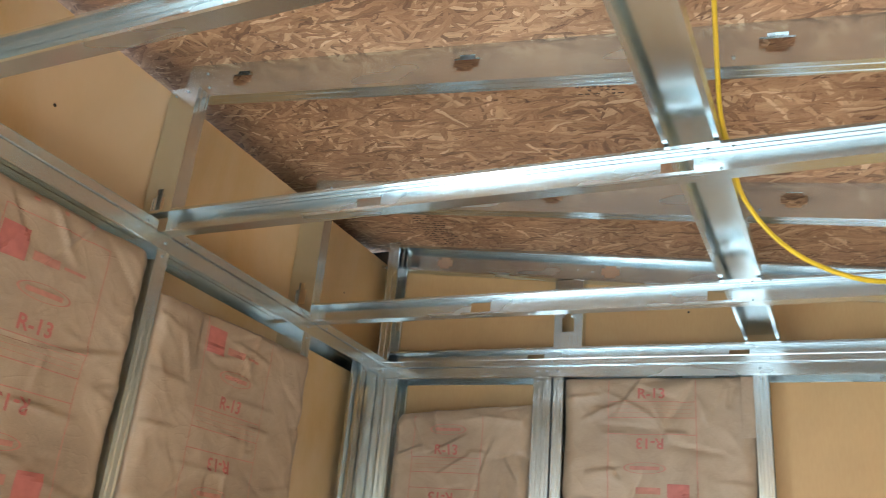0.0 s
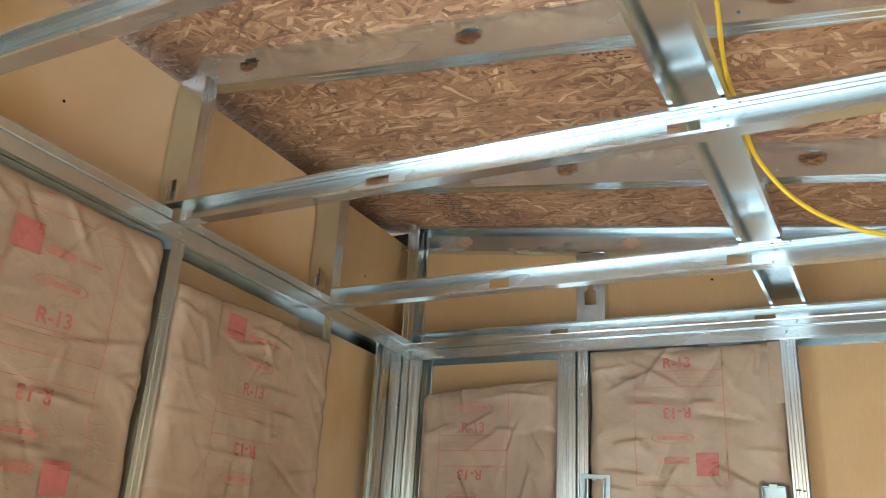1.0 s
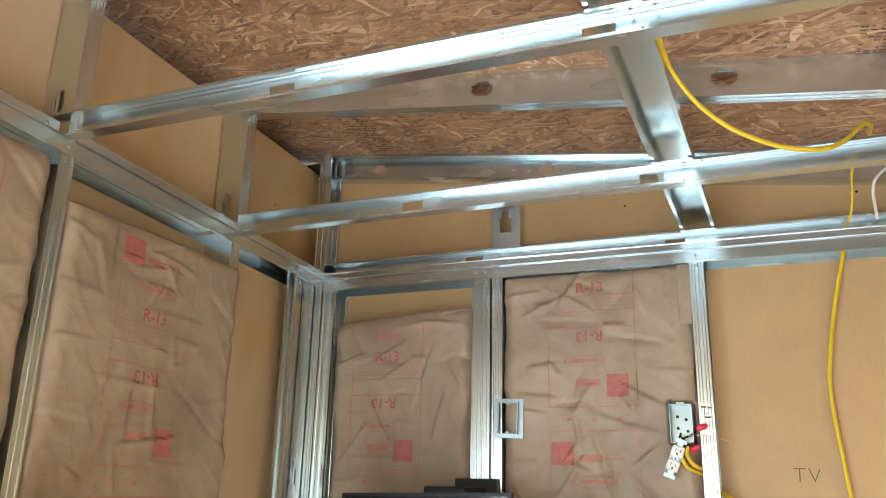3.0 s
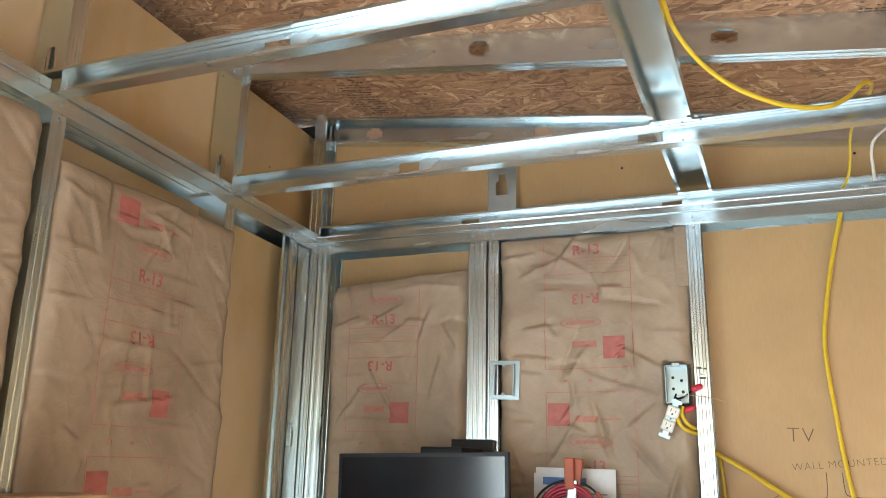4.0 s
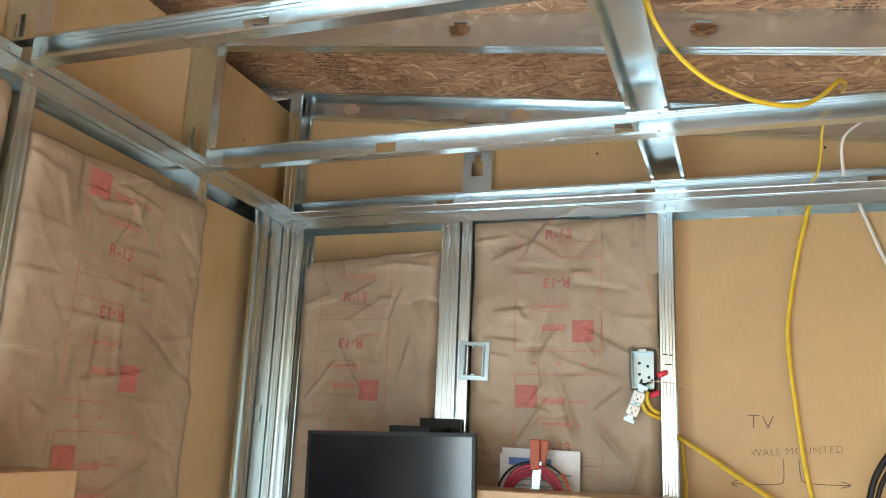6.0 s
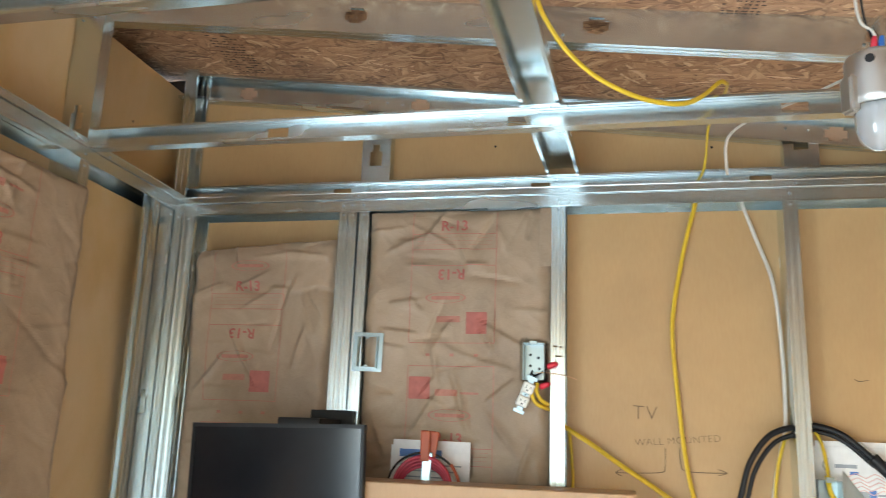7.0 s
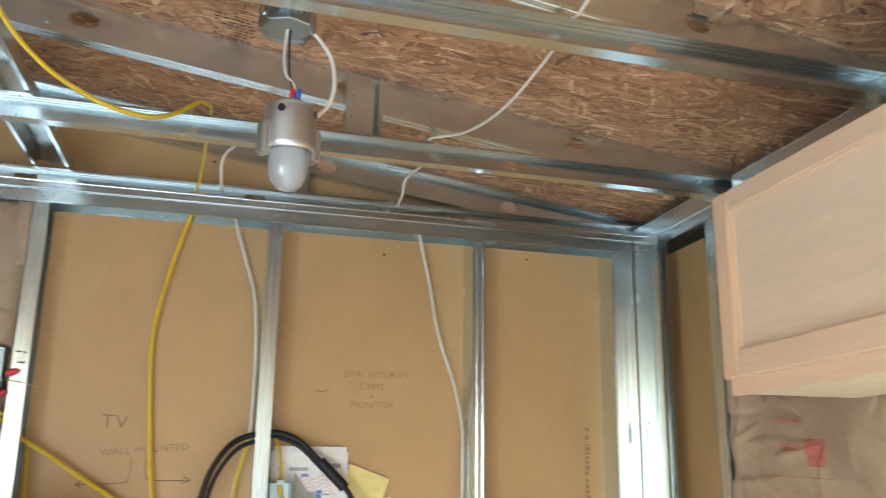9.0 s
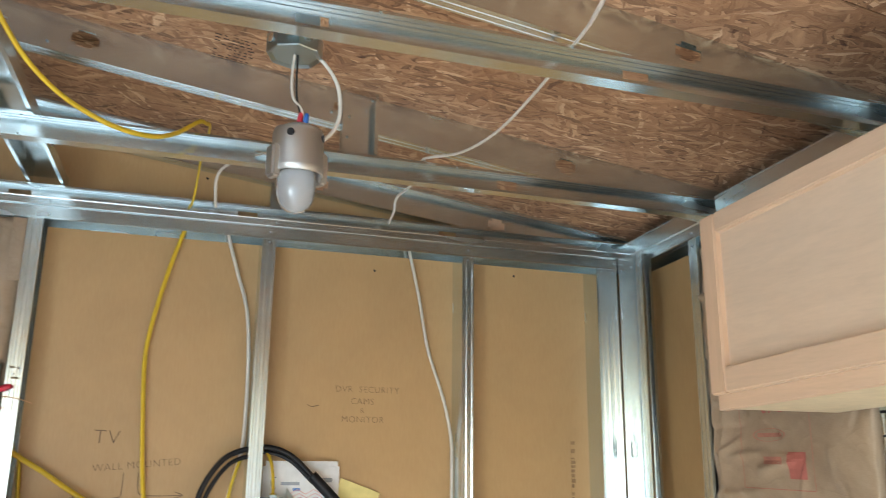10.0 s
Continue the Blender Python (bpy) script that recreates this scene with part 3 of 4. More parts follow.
def batt(m, width, z0, z_left, z_right, seed, marks_at, column, label, tucked=1.0, dent=None, amp=1.4):
    """Kraft-faced batt. Local x along the wall as seen from the room, y up, z towards the room."""
    th = thing("insulation_batt", label, "insulation", "kraft batts", at=m)
    folds = make_folds(seed, width, 64)
    nu, nw = 90, 190
    bm = bmesh.new()
    rows = []

    def surface(u, w):
        e = min(u, width - u) / 0.035
        tuck = 0.0 if e >= 1 else (1 - max(e, 0)) ** 2
        top = z_left + (z_right - z_left) * u / width
        e2 = (top - w) / 0.03
        tuck2 = 0.0 if e2 >= 1 else (1 - max(e2, 0)) ** 2
        pit = 0.0
        if dent and abs(u - dent[0]) < dent[2] and abs(w - dent[1]) < dent[3]:
            pit = dent[4]
        near = math.exp(-min(u, width - u) / 0.05) * (1 - tuck)
        edge_fold = near * 0.008 * (1 - abs(noise.noise(Vector((u * 9, w * 13 + u * 8, seed + 5))))) ** 7
        return amp * crumple(u, w, seed, folds) + edge_fold - pit - 0.022 * tucked * tuck - 0.010 * tuck2 + 0.004 * noise.noise(Vector((u * 4, w * 14, seed))) * tuck * 3

    for j in range(nw + 1):
        row = []
        for i in range(nu + 1):
            u = width * i / nu
            top = z_left + (z_right - z_left) * u / width + 0.006 * noise.noise(Vector((u * 9, seed, 2)))
            low = 1.42
            w = z0 + (low - z0) * j / 16 if j < 16 else low + (top - low) * (j - 16) / (nw - 16)
            side = 0.005 * noise.noise(Vector((w * 6, seed, 9))) + 0.003 * noise.noise(Vector((w * 17, seed, 4)))
            x = u + (side if i in (0, nu) else 0)
            row.append(bm.verts.new((x, w, surface(u, w))))
        rows.append(row)
    for j in range(nw):
        for i in range(nu):
            bm.faces.new((rows[j][i], rows[j][i + 1], rows[j + 1][i + 1], rows[j + 1][i]))
    # thickness behind the paper
    edge = [r[0] for r in rows] + rows[-1][1:] + [r[-1] for r in reversed(rows[:-1])] + list(reversed(rows[0][1:-1]))
    back = [bm.verts.new((v.co.x, v.co.y, -0.07)) for v in edge]
    n = len(edge)
    for k in range(n):
        bm.faces.new((edge[k], edge[(k + 1) % n], back[(k + 1) % n], back[k]))
    part("facing", bm, KRAFT, th, smooth=True)
    c0, c1 = column
    lift = 0.0036

    def patch(name, u0, u1, w0, w1, mat, nx=8, ny=4):
        if w0 >= w1 or w1 > min(z_left, z_right) - 0.004 or w0 < z0:
            return
        b = bmesh.new()
        g = [[b.verts.new((u0 + (u1 - u0) * i / nx, w0 + (w1 - w0) * j / ny, surface(u0 + (u1 - u0) * i / nx, w0 + (w1 - w0) * j / ny) + lift)) for i in range(nx + 1)] for j in range(ny + 1)]
        for j in range(ny):
            for i in range(nx):
                b.faces.new((g[j][i], g[j][i + 1], g[j + 1][i + 1], g[j + 1][i]))
        part(name, b, mat, th)

    def words(text, u, w, size, turned, mat):
        if w + size > min(z_left, z_right) - 0.002 or w < z0:
            return
        ob = text_mesh("printed_text", text, size, mat, 1.0, 0.022)
        me = ob.data
        s = -1 if turned else 1
        for v in me.vertices:
            x, y = u + s * v.co.x, w + s * (v.co.y - size * 0.36)
            v.co = (x, y, surface(x, y) + lift)
        ob.parent = th

    def oval(u, w, rx, ry, mat):
        if w + ry > min(z_left, z_right) or w - ry < z0:
            return
        b = bmesh.new()
        N = 36
        ring = []
        for k in range(N):
            a = 2 * math.pi * k / N
            pr = []
            for f in (1.0, 0.93 - 0.02):
                x, y = u + rx * f * math.cos(a), w + ry * f * math.sin(a)
                pr.append(b.verts.new((x, y, surface(x, y) + lift)))
            ring.append(pr)
        for k in range(N):
            p, q = ring[k], ring[(k + 1) % N]
            b.faces.new((p[0], q[0], q[1], p[1]))
        part("printed_ring", b, mat, th)

    mid = (c0 + c1) / 2
    for k in range(-1, 4):
        P = marks_at - 0.603 * k
        for w in (P, P - 0.065, P - 0.287, P - 0.333, P - 0.381):
            patch("printed_line", c0, c1, w - 0.0013, w + 0.0011, PINKINK, 24, 1)
        for uu in (c0, c1):
            for a, b2 in ((P - 0.603, P - 0.065),):
                patch("printed_line", uu - 0.0012, uu + 0.0012, max(a, z0 + 0.005), min(b2, min(z_left, z_right) - 0.006), PINKINK, 1, 40)
        # upright half
        patch("printed_square", c0 + 0.004, c0 + 0.066, P - 0.157, P - 0.095, REDINK, 8, 8)
        patch("printed_bar", c0 + 0.080, c0 + 0.142, P - 0.147, P - 0.129, PINKINK, 8, 2)
        patch("printed_bar", c0 + 0.152, c0 + 0.205, P - 0.142, P - 0.136, PINKINK, 8, 1)
        oval(mid, P - 0.200, 0.062, 0.017, PINKINK)
        patch("printed_bar", mid - 0.042, mid + 0.042, P - 0.205, P - 0.195, PINKINK, 8, 2)
        words("R-13", mid, P - 0.262, 0.042, False, REDINK)
        # inverted half
        words("R-13", mid - 0.005, P - 0.408, 0.042, True, REDINK)
        oval(mid - 0.02, P - 0.475, 0.060, 0.016, PINKINK)
        patch("printed_bar", mid - 0.062, mid + 0.022, P - 0.480, P - 0.470, PINKINK, 8, 2)
        patch("printed_square", c1 - 0.082, c1 - 0.022, P - 0.578, P - 0.516, REDINK, 8, 8)
        patch("printed_bar", c1 - 0.170, c1 - 0.100, P - 0.545, P - 0.527, PINKINK, 8, 2)
        for q in range(3):
            patch("printed_dot", c0 + 0.05 + 0.07 * q, c0 + 0.062 + 0.07 * q, P - 0.038, P - 0.030, PINKINK, 2, 2)
        # fine print between the rules
        for q in range(3):
            w = P - 0.297 - 0.011 * q
            patch("printed_bar", c0 + 0.012, c1 - 0.012, w - 0.0010, w, PINKINK, 24, 1)
    return th


def text_mesh(name, text, size, mat, spacing=1.0, thin=0.0):
    """Words in the built-in font as a flat mesh, centred on x."""
    cu = bpy.data.curves.new("font", "FONT")
    cu.body, cu.size, cu.align_x, cu.space_character = text, size, "CENTER", spacing
    cu.resolution_u, cu.offset = 3, thin * size
    tmp = bpy.data.objects.new("font", cu)
    me = bpy.data.meshes.new_from_object(tmp)
    me.name = name
    bpy.data.objects.remove(tmp)
    bpy.data.curves.remove(cu)
    me.materials.clear()
    me.materials.append(mat)
    return new(name, me)


KB2 = "kraft-faced insulation batt lapped over a steel stud"
KB = "kraft-faced insulation batt with red printing between steel studs"
NB = lambda x: axes((x, YB + 0.004, 0), X3, Z3, -Y3)
batt(NB(-1.122), 0.460, 0.02, 2.294, 2.330, 1.0, 2.445, (0.076, 0.307), "short kraft-faced insulation batt below the top track")
batt(NB(-0.560), 0.538, 0.02, 2.405, 2.408, 2.0, 2.621, (0.138, 0.385), KB, 1.0, (0.497, 1.972, 0.034, 0.056, 0.055))
flap = tagged(part("paper_flap", soft_box(-0.052, -0.0195, YB - 0.004, YB - 0.0025, 2.235, 2.404, 0.0006, 1), KRAFT), "loose kraft paper edge folded against the stud", "paper")
WB = lambda y: axes((XL - 0.006, y, 0), Y3, Z3, X3)
batt(axes((XL + 0.008, 1.622, 0), Y3, Z3, X3), 0.612, 0.02, 2.352, 2.362, 3.0, 2.420, (0.160, 0.413), KB2, 0.6, None, 0.75)
batt(axes((XL + 0.004, 1.004, 0), Y3, Z3, X3), 0.566, 0.02, 2.432, 2.42, 4.0, 2.445, (0.195, 0.445), KB, 0.9, None, 0.8)
batt(WB(0.30), 0.65, 0.02, 2.43, 2.43, 6.0, 2.30, (0.165, 0.415), KB)
EB = lambda y: axes((XR + 0.006, y, 0), -Y3, Z3, -X3)
batt(EB(2.290), 0.55, 0.02, 2.40, 2.40, 5.0, 2.338, (0.122, 0.375), KB, 0.15)

# ---- helpers for cables ----


def spline(points, n=10):
    """Catmull-Rom through the points."""
    P = [Vector(p) for p in points]
    P = [P[0] * 2 - P[1]] + P + [P[-1] * 2 - P[-2]]
    out = []
    for i in range(1, len(P) - 2):
        a, b, c, d = P[i - 1:i + 3]
        for k in range(n):
            t = k / n
            out.append(0.5 * (2 * b + (c - a) * t + (2 * a - 5 * b + 4 * c - d) * t * t + (3 * b - a - 3 * c + d) * t ** 3))
    out.append(P[-2])
    return out


def tube(points, r, sides=8, n=10, flat=1.0, bm=None):
    pts = spline(points, n)
    bm = bm or bmesh.new()
    rings = []
    up = None
    for i, p in enumerate(pts):
        d = (pts[min(i + 1, len(pts) - 1)] - pts[max(i - 1, 0)]).normalized()
        if up is None:
            up = d.orthogonal().normalized()
        up = (up - d * up.dot(d)).normalized()
        w = d.cross(up)
        rings.append([bm.verts.new(p + (up * math.cos(a) + w * math.sin(a) * flat) * r) for a in (2 * math.pi * k / sides for k in range(sides))])
    for a, b in zip(rings, rings[1:]):
        for k in range(sides):
            bm.faces.new((a[k], a[(k + 1) % sides], b[(k + 1) % sides], b[k]))
    bm.faces.new(rings[0])
    bm.faces.new(rings[-1])
    return bm


def cable(name, label, points, r, mat, flat=1.0, category="cable"):
    return tagged(part(name, tube(points, r, 8, 10, flat), mat, smooth=True), label, category)


def lathe(profile, seg=28):
    """Turned body about z from (radius, height) pairs."""
    bm = bmesh.new()
    rings = [[bm.verts.new((r * math.cos(2 * math.pi * k / seg), r * math.sin(2 * math.pi * k / seg), z)) for k in range(seg)] for r, z in profile]
    for a, b in zip(rings, rings[1:]):
        for k in range(seg):
            bm.faces.new((a[k], a[(k + 1) % seg], b[(k + 1) % seg], b[k]))
    bm.faces.new(rings[0])
    bm.faces.new(rings[-1])
    return bm


# ---- cables ----
YL = "yellow plastic-sheathed electrical cable drooping over the joists"
cable("yellow_cable", YL, [(0.036, 1.40, 2.690), (0.030, 1.47, 2.625), (0.024, 1.56, 2.580), (0.026, 1.68, 2.575), (0.030, 1.80, 2.562), (0.043, 1.853, 2.540), (0.081, 1.906, 2.497), (0.139, 1.959, 2.461), (0.219, 2.011, 2.438), (0.293, 2.064, 2.444), (0.342, 2.117, 2.478), (0.388, 2.170, 2.533), (0.404, 2.205, 2.545), (0.414, 2.26, 2.560), (0.410, 2.42, 2.570), (0.404, 2.58, 2.590), (0.398, 2.62, 2.52), (0.392, 2.655, 2.488), (0.384, 2.70, 2.482)], 0.0052, YELLOW, 0.62)
cable("yellow_cable", "yellow plastic-sheathed cable hanging down the sheathing", [(0.383, 2.752, 2.475), (0.380, 2.75, 2.436), (0.345, 2.75, 2.302), (0.313, 2.75, 2.139), (0.306, 2.75, 2.043), (0.316, 2.75, 1.887), (0.330, 2.75, 1.737), (0.351, 2.75, 1.617), (0.40, 2.75, 1.40), (0.42, 2.74, 1.1)], 0.0075, YELLOW, 0.55)
cable("yellow_cable", "thick yellow cable slung through the stud", [(-0.075, 2.70, 1.905), (-0.059, 2.72, 1.880), (-0.036, 2.733, 1.848), (0.009, 2.735, 1.803), (0.084, 2.735, 1.757), (0.149, 2.735, 1.713), (0.225, 2.735, 1.665), (0.33, 2.735, 1.60), (0.5, 2.735, 1.52)], 0.0075, YELLOW, 0.6)
cable("yellow_cable", "thin yellow cable dropping beside the stud", [(0.024, 2.75, 1.80), (0.030, 2.752, 1.755), (0.034, 2.752, 1.70), (0.036, 2.752, 1.64), (0.03, 2.75, 1.3)], 0.0045, YELLOW)
cable("white_cable", "white plastic-sheathed cable hanging beside a stud", [(0.492, 2.745, 2.49), (0.499, 2.75, 2.435), (0.535, 2.75, 2.318), (0.570, 2.75, 2.204), (0.584, 2.75, 2.046), (0.584, 2.75, 1.833), (0.566, 2.75, 1.743), (0.545, 2.75, 1.623), (0.53, 2.75, 1.3)], 0.0065, WHITEC, 0.6)
cable("white_cable", "white plastic-sheathed cable looped over the end joist", [(0.456, 2.66, 2.480), (0.452, 2.64, 2.51), (0.450, 2.62, 2.546), (0.462, 2.60, 2.575), (0.50, 2.52, 2.580), (0.55, 2.40, 2.560), (0.60, 2.29, 2.545), (0.66, 2.25, 2.560)], 0.0055, WHITEC, 0.6)
cable("white_cable", "white plastic-sheathed cable running down to a stud", [(1.04, 2.745, 2.49), (1.055, 2.75, 2.425), (1.090, 2.75, 2.276), (1.120, 2.75, 2.122), (1.172, 2.75, 1.971), (1.196, 2.745, 1.855), (1.199, 2.745, 1.774), (1.199, 2.745, 1.645), (1.199, 2.745, 1.3)], 0.0065, WHITEC, 0.6)
cable("white_cable", "white plastic-sheathed cable draped over the ceiling joists", [(0.962, 2.66, 2.485), (0.967, 2.62, 2.510), (0.972, 2.60, 2.552), (1.01, 2.50, 2.580), (0.97, 2.32, 2.555), (0.938, 2.215, 2.532), (1.000, 2.12, 2.522), (1.036, 1.98, 2.525), (1.046, 1.80, 2.540), (1.035, 1.62, 2.546), (1.015, 1.50, 2.535), (0.975, 1.40, 2.50), (0.96, 1.28, 2.52), (0.95, 1.06, 2.56)], 0.0055, WHITEC, 0.6)
hose_a = [(0.445, 2.72, 1.57), (0.465, 2.72, 1.649), (0.488, 2.72, 1.724), (0.535, 2.725, 1.790), (0.593, 2.735, 1.816), (0.654, 2.735, 1.822), (0.717, 2.73, 1.800), (0.782, 2.715, 1.740), (0.831, 2.705, 1.694), (0.868, 2.70, 1.645), (0.90, 2.70, 1.58)]
hose = thing("black_cord", "thick black cords with a moulded plug behind a stud", "cord")
part("cord", tube(hose_a, 0.0078), BLACK, hose, smooth=True)
part("cord", tube([(x + 0.012, y - 0.004, z - 0.016) for x, y, z in hose_a[:5]] + [(x, y + 0.008, z - 0.013) for x, y, z in hose_a[5:8]], 0.006), BLACK, hose, smooth=True)
part("plug", tube([(0.775, 2.712, 1.748), (0.79, 2.711, 1.732), (0.83, 2.705, 1.692), (0.845, 2.703, 1.676)], 0.0155, 12, 4), BLACK, hose, "moulded black plug", smooth=True)
cable("yellow_cable", "yellow cable emerging behind the stud into a box", [(0.615, 2.745, 1.835), (0.648, 2.742, 1.812), (0.664, 2.735, 1.78), (0.670, 2.72, 1.73), (0.672, 2.71, 1.675)], 0.0055, YELLOW, 0.6)
cable("yellow_cable", "yellow cable dropping behind the black cords", [(0.585, 2.748, 1.80), (0.572, 2.745, 1.765), (0.556, 2.745, 1.70), (0.548, 2.745, 1.62), (0.545, 2.745, 1.4)], 0.0055, YELLOW, 0.6)
# ---- fixtures ----
CASTM = steel_material("cast_aluminium", (0.60, 0.60, 0.59), 0.42)
FROST, _t, _b = material("frosted_glass", 0.16)
_b.inputs["Base Color"].default_value = (0.66, 0.69, 0.73, 1)
_b.inputs["Coat Weight"].default_value, _b.inputs["Coat Roughness"].default_value = 1.0, 0.06
_b.inputs["Transmission Weight"].default_value = 0.6
REDNUT = plain("red_wire_nut", (0.62, 0.03, 0.06), 0.4)
BLUENUT = plain("blue_wire_nut", (0.04, 0.16, 0.55), 0.4)
IVORY = plain("ivory_plastic", (0.84, 0.83, 0.78), 0.35)
COPPER = plain("bare_copper", (0.72, 0.42, 0.24), 0.3, 1.0)
REDHOSE = plain("red_hose", (0.36, 0.02, 0.05), 0.42)
ORANGE = plain("orange_grip", (0.42, 0.09, 0.035), 0.5)
BLUEINK = plain("blue_print", (0.10, 0.22, 0.55), 0.6)
GREYINK = plain("grey_print", (0.35, 0.38, 0.42), 0.6)
PINKPRINT = plain("pink_print", (0.75, 0.45, 0.42), 0.6)
YNOTE = plain("yellow_note", (0.78, 0.66, 0.26), 0.65)
SCREEN = plain("dark_screen", (0.010, 0.011, 0.014), 0.14)
SCREEN.node_tree.nodes["Principled BSDF"].inputs["Specular IOR Level"].default_value = 0.3

# octagon box fixed behind the joist, lamp hanging from it on its wires
OX, OY = 0.534, 1.685
octo = thing("junction_box", "zinc octagonal ceiling box screwed to the joist", "junction box", at=pose(OX, OY, 2.480))
bm = lathe([(0.040, 0.004), (0.047, 0.0), (0.049, 0.002), (0.049, 0.036), (0.044, 0.040)], 8)
part("can", bm, BOXSTEEL, octo)
part("bracket", boxes((-0.024, 0.024, -0.0770, -0.046, 0.018, 0.0205), (-0.03, 0.03, -0.0790, -0.0768, 0.006, 0.048)), BOXSTEEL, octo)
for a in (0.4, 2.0, 3.5, 5.1):
    b = lathe([(0.0095, 0.0), (0.0095, 0.0016), (0.007, 0.0022)], 12)
    bmesh.ops.transform(b, matrix=Matrix.Rotation(a, 4, "Z") @ Matrix.Translation((0.0455, 0, 0.022)) @ Matrix.Rotation(math.pi / 2, 4, "Y"), verts=b.verts)
    part("knockout", b, STEEL, octo)

LX, LY, LZ = 0.548, 1.672, 2.259
lamp = thing("vapour_light", "grey cast-metal utility light with frosted glass hanging by its wires", "ceiling light", at=pose(LX, LY, LZ, 3, -2, 20))
b = lathe([(0.030, 0.080), (0.040, 0.077), (0.0425, 0.070), (0.0430, 0.045), (0.0435, 0.012), (0.0445, 0.0), (0.041, -0.001), (0.037, 0.02), (0.034, 0.05)], 36)
part("housing", b, CASTM, lamp, "grey cast-metal housing", smooth=True)
for s in (-1, 1):
    b = boxes((0.036 if s > 0 else -0.052, 0.052 if s > 0 else -0.036, -0.014, 0.014, -0.012, 0.044))
    bmesh.ops.bevel(b, geom=b.edges[:], offset=0.004, segments=2, affect="EDGES")
    part("lug", b, CASTM, lamp)
    h = lathe([(0.0065, -0.002), (0.0065, 0.002)], 12)
    bmesh.ops.transform(h, matrix=Matrix.Translation((s * 0.030, -0.0300, 0.062)) @ Matrix.Rotation(math.pi / 2, 4, "X") @ Matrix.Rotation(s * 0.9, 4, "Y"), verts=h.verts)
    part("screw_hole", h, BLACK, lamp)
b = lathe([(0.0335, 0.010), (0.0335, -0.012), (0.0325, -0.030), (0.029, -0.046), (0.023, -0.056), (0.014, -0.063), (0.004, -0.066)], 32)
part("glass_globe", b, FROST, lamp, "frosted glass globe", smooth=True)
part("cap", lathe([(0.030, 0.080), (0.022, 0.086), (0.010, 0.090)], 20), CASTM, lamp)
wt = LZ + 0.088
wires = thing("lamp_wires", "white and black lamp wires with red and blue wire nuts", "wires")
part("black_wire", tube([(0.540, OY, 2.500), (0.540, OY, 2.44), (0.542, 1.68, 2.40), (0.547, 1.675, 2.375), (0.548, LY, wt)], 0.0018, 6), BLACK, wires, smooth=True)
part("white_wire", tube([(0.536, OY, 2.500), (0.532, OY, 2.440), (0.536, 1.68, 2.40), (0.550, 1.675, 2.380), (0.556, LY, wt)], 0.0022, 6), WHITEC, wires, smooth=True)
part("white_cable", tube([(0.556, OY, 2.498), (0.588, OY, 2.476), (0.612, 1.68, 2.435), (0.618, 1.68, 2.385), (0.608, 1.678, 2.350), (0.588, 1.674, 2.325)], 0.0034, 8), WHITEC, wires, smooth=True)
for x, mt in ((0.547, REDNUT), (0.557, BLUENUT)):
    b = lathe([(0.0028, 0.018), (0.0045, 0.012), (0.005, 0.0), (0.003, -0.003)], 10)
    o = part("wire_nut", b, mt, wires, smooth=True)
    o.matrix_world = pose(x, 1.668, wt + 0.004, 10, 6, 0)

# switch box, hanging receptacle and wire nuts at the stud
sb = thing("outlet_box", "open zinc outlet box fixed to the stud", "outlet box", at=pose(-0.064, YB - 0.022, 1.969))
w, h = 0.029, 0.050
part("back_plate", soft_box(-w, w, 0.038, 0.040, -h, h, 0.0008, 1), BOXSTEEL, sb)
for x0, x1, z0, z1 in ((-w, -w + 0.0015, -h, h), (w - 0.0015, w, -h, h), (-w, w, -h, -h + 0.0015), (-w, w, h - 0.0015, h)):
    part("side_plate", boxes((x0, x1, 0.0, 0.038, z0, z1)), BOXSTEEL, sb)
for s in (-1, 1):
    part("ear", soft_box(-0.010, 0.010, -0.0012, 0.0, s * h - 0.005, s * h + 0.005, 0.0005, 1), BOXSTEEL, sb)
for x, z in ((0.010, 0.012), (0.013, -0.018), (-0.012, -0.010), (-0.012, 0.02)):
    q = lathe([(0.0042, 0), (0.0042, 0.001)], 10)
    bmesh.ops.transform(q, matrix=Matrix.Translation((x, 0.0372, z)) @ Matrix.Rotation(math.pi / 2, 4, "X"), verts=q.verts)
    part("knockout", q, BLACK, sb)
oc = thing("receptacle", "ivory duplex receptacle hanging out of its box", "outlet", at=pose(-0.082, YB - 0.040, 1.878, 6, 22, 8))
for s in (-1, 1):
    b = soft_box(-0.0165, 0.0165, -0.008, 0.012, s * 0.019 - 0.0145, s * 0.019 + 0.0145, 0.006, 3)
    f = part("face", b, IVORY, oc, smooth=False)
    part("slot", boxes((-0.0068, -0.0052, -0.0088, -0.0079, s * 0.019 - 0.001, s * 0.019 + 0.007), ), BLACK, oc)
    part("slot", boxes((0.0052, 0.0068, -0.0088, -0.0079, s * 0.019 - 0.001, s * 0.019 + 0.006), ), BLACK, oc)
    part("ground_hole", boxes((-0.002, 0.002, -0.0088, -0.0079, s * 0.019 - 0.0085, s * 0.019 - 0.004)), BLACK, oc)
part("centre_screw", boxes((-0.002, 0.002, -0.009, -0.007, -0.002, 0.002)), BLACK, oc)
part("body", soft_box(-0.015, 0.015, 0.010, 0.028, -0.030, 0.030, 0.003, 2), IVORY, oc)
part("yoke", soft_box(-0.008, 0.008, 0.001, 0.0025, -0.052, 0.052, 0.0006, 1), BOXSTEEL, oc)
for s in (-1, 1):
    part("mounting_ear", soft_box(-0.015, 0.015, 0.0, 0.0015, s * 0.047 - 0.005, s * 0.047 + 0.005, 0.0006, 1), BOXSTEEL, oc)
